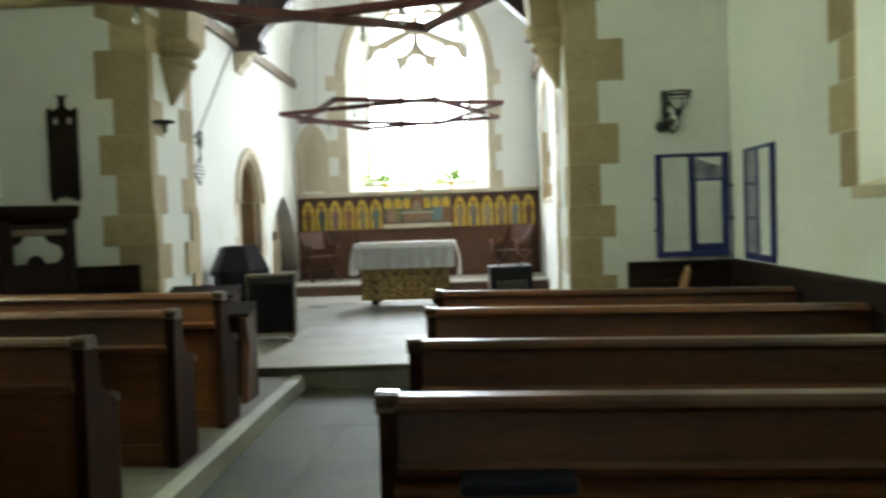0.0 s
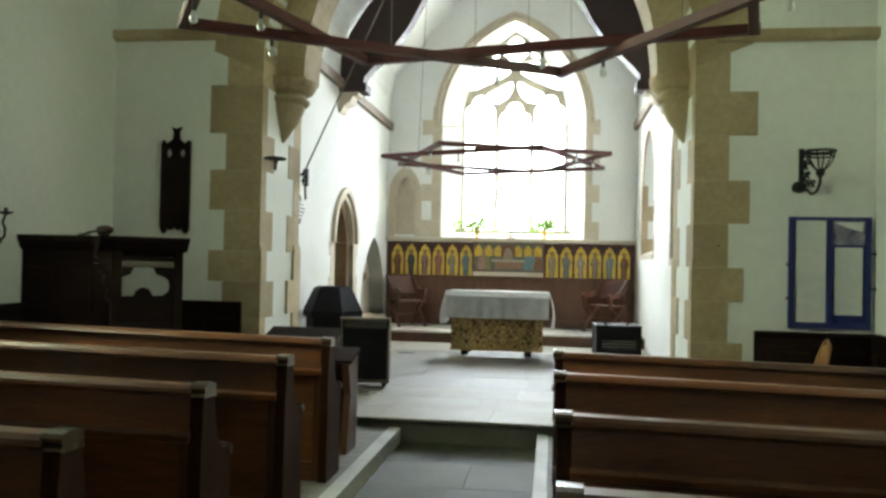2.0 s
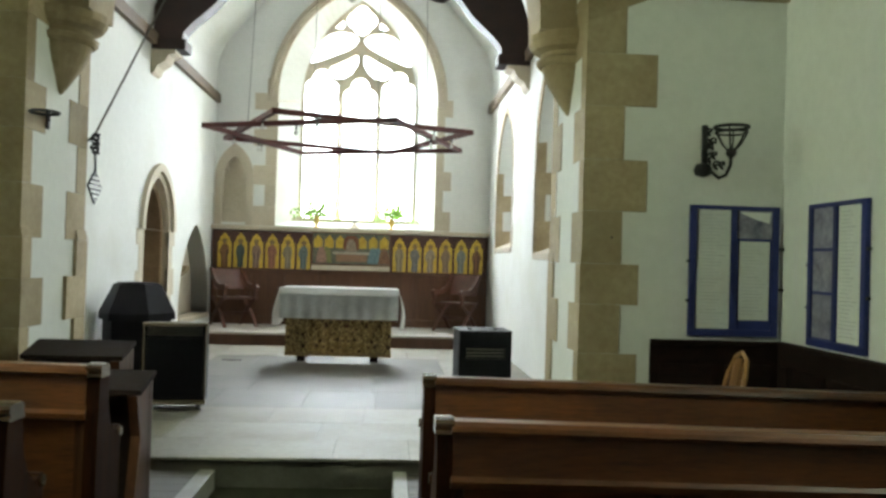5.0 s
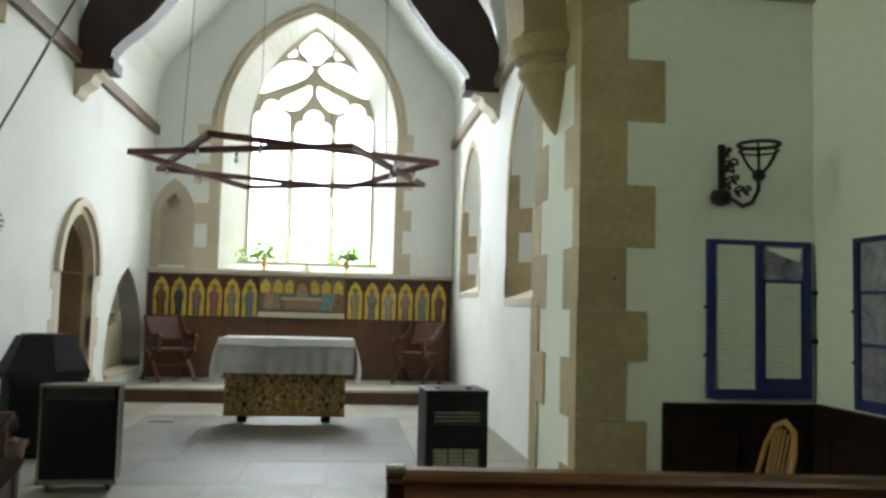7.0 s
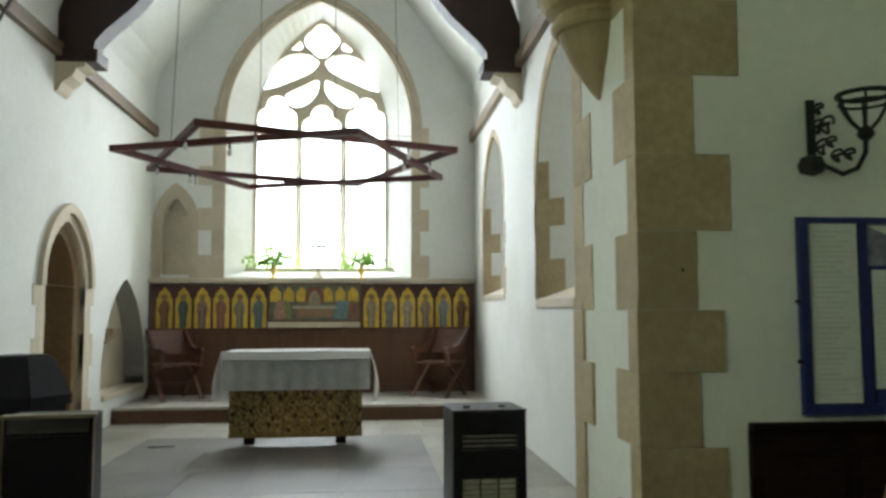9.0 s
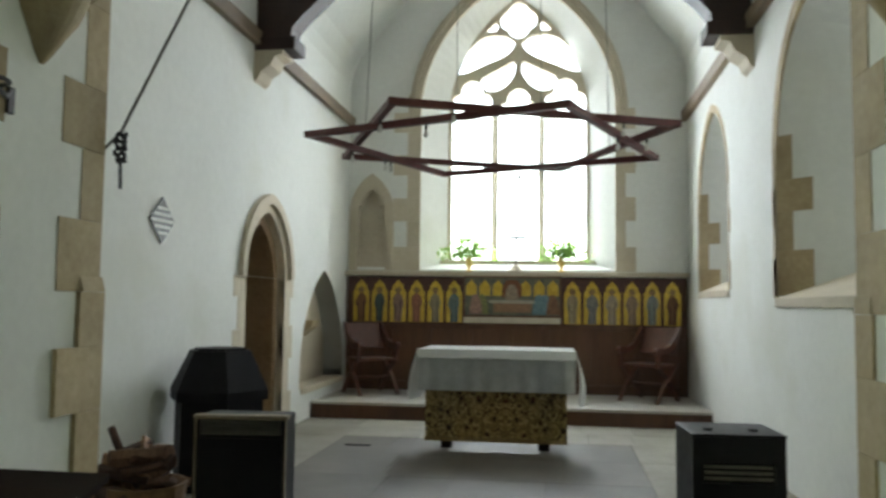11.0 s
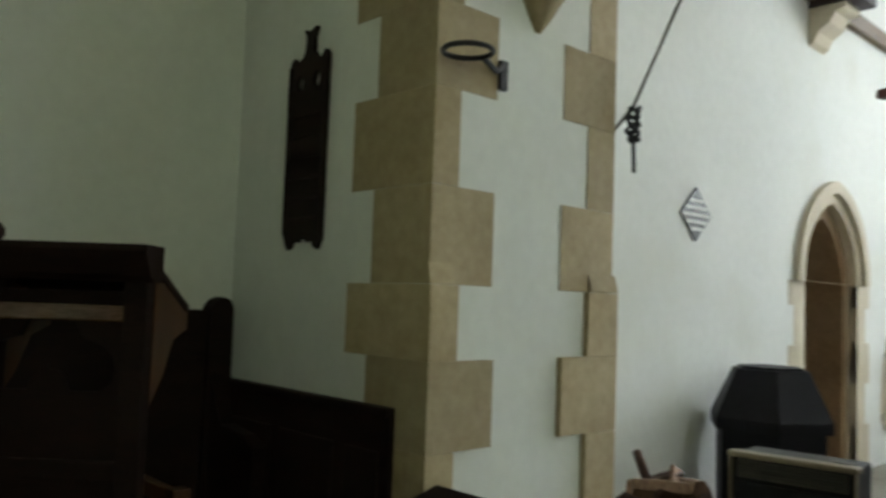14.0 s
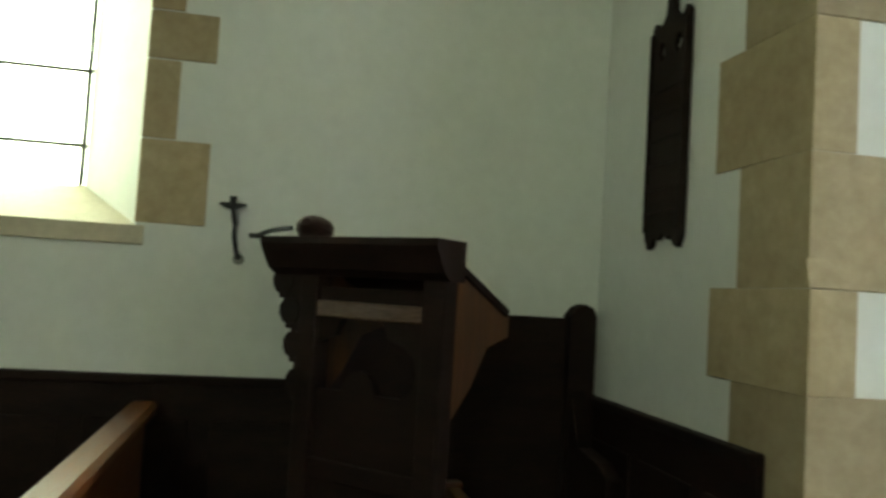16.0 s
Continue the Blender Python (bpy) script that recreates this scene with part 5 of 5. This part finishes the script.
# ---- hoop-backed chair ----
def windsor(m):
    c = base("windsor_chair", m, "light brown hoop-backed wooden chair by the panelling", "chair")
    part("seat", lathe([(.19, .42), (.215, .435), (.21, .455), (.18, .46)], 0, 0, 18), windsor_wood, c)
    hoop = [(-.17, .14, .45), (-.185, .18, .60), (-.17, .22, .76), (-.11, .245, .86), (0, .25, .895), (.11, .245, .86), (.17, .22, .76), (.185, .18, .60), (.17, .14, .45)]
    part("hoop", tube(hoop, .014, 8), windsor_wood, c)
    for k in range(6):
        x = -.11 + k * .044
        part("spindle", cyl((x * .9, .16, .45), (x, .24, .87 - abs(x) * .35), .007, seg=6), windsor_wood, c)
    for sx in (-1, 1):
        for sy in (-1, 1):
            part("leg", cyl((sx * .13, sy * .12, .43), (sx * .19, sy * .19, 0), .016, .013, 8), windsor_wood, c)
        part("stretcher", cyl((sx * .165, -.155, .18), (sx * .165, .155, .18), .009, seg=6), windsor_wood, c)


windsor(pose(2.38, 5.62, ZP, 0, 0, 262))

# ---- stone slabs of the floors ----
def slabs(parent, x0, x1, y0, y1, z, cols, rows, seed, material, thick=.02):
    rnd = random.Random(seed)
    y = y0
    dy = (y1 - y0) / rows
    for r in range(rows):
        xs = [x0 + (x1 - x0) * (k + (rnd.uniform(-.25, .25) if 0 < k < cols else 0)) / cols for k in range(cols + 1)]
        for a, b in zip(xs, xs[1:]):
            part("paving_slab", box(a + .0012, b - .0012, y + .0012, y + dy - .0012, z - thick, z + rnd.uniform(-.0012, .0008), .0015, 1), material, parent)
        y += dy


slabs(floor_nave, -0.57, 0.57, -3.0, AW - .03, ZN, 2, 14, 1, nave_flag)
slabs(floor_chancel, JL, JR, AW - .06, AE, ZC, 4, 2, 2, flagstone)
slabs(floor_chancel, CN, CS, AE, 7.95, ZC, 5, 1, 6, flagstone)
slabs(floor_chancel, CN, -1.66, 7.95, 11.55, ZC, 1, 4, 7, flagstone)
slabs(floor_chancel, -1.66, 1.18, 7.95, 11.55, ZC, 4, 4, 3, ledger)
slabs(floor_chancel, 1.18, CS, 7.95, 11.55, ZC, 1, 4, 8, flagstone)
slabs(floor_chancel, CN, CS, 11.55, 12.74, ZC, 6, 2, 9, flagstone)
# the flags here have the window's brightness in their colour
slabs(floor_sanctuary, CN, CS, 12.75, YE, ZS, 6, 3, 4, sanctuary_flag_lit, .03)
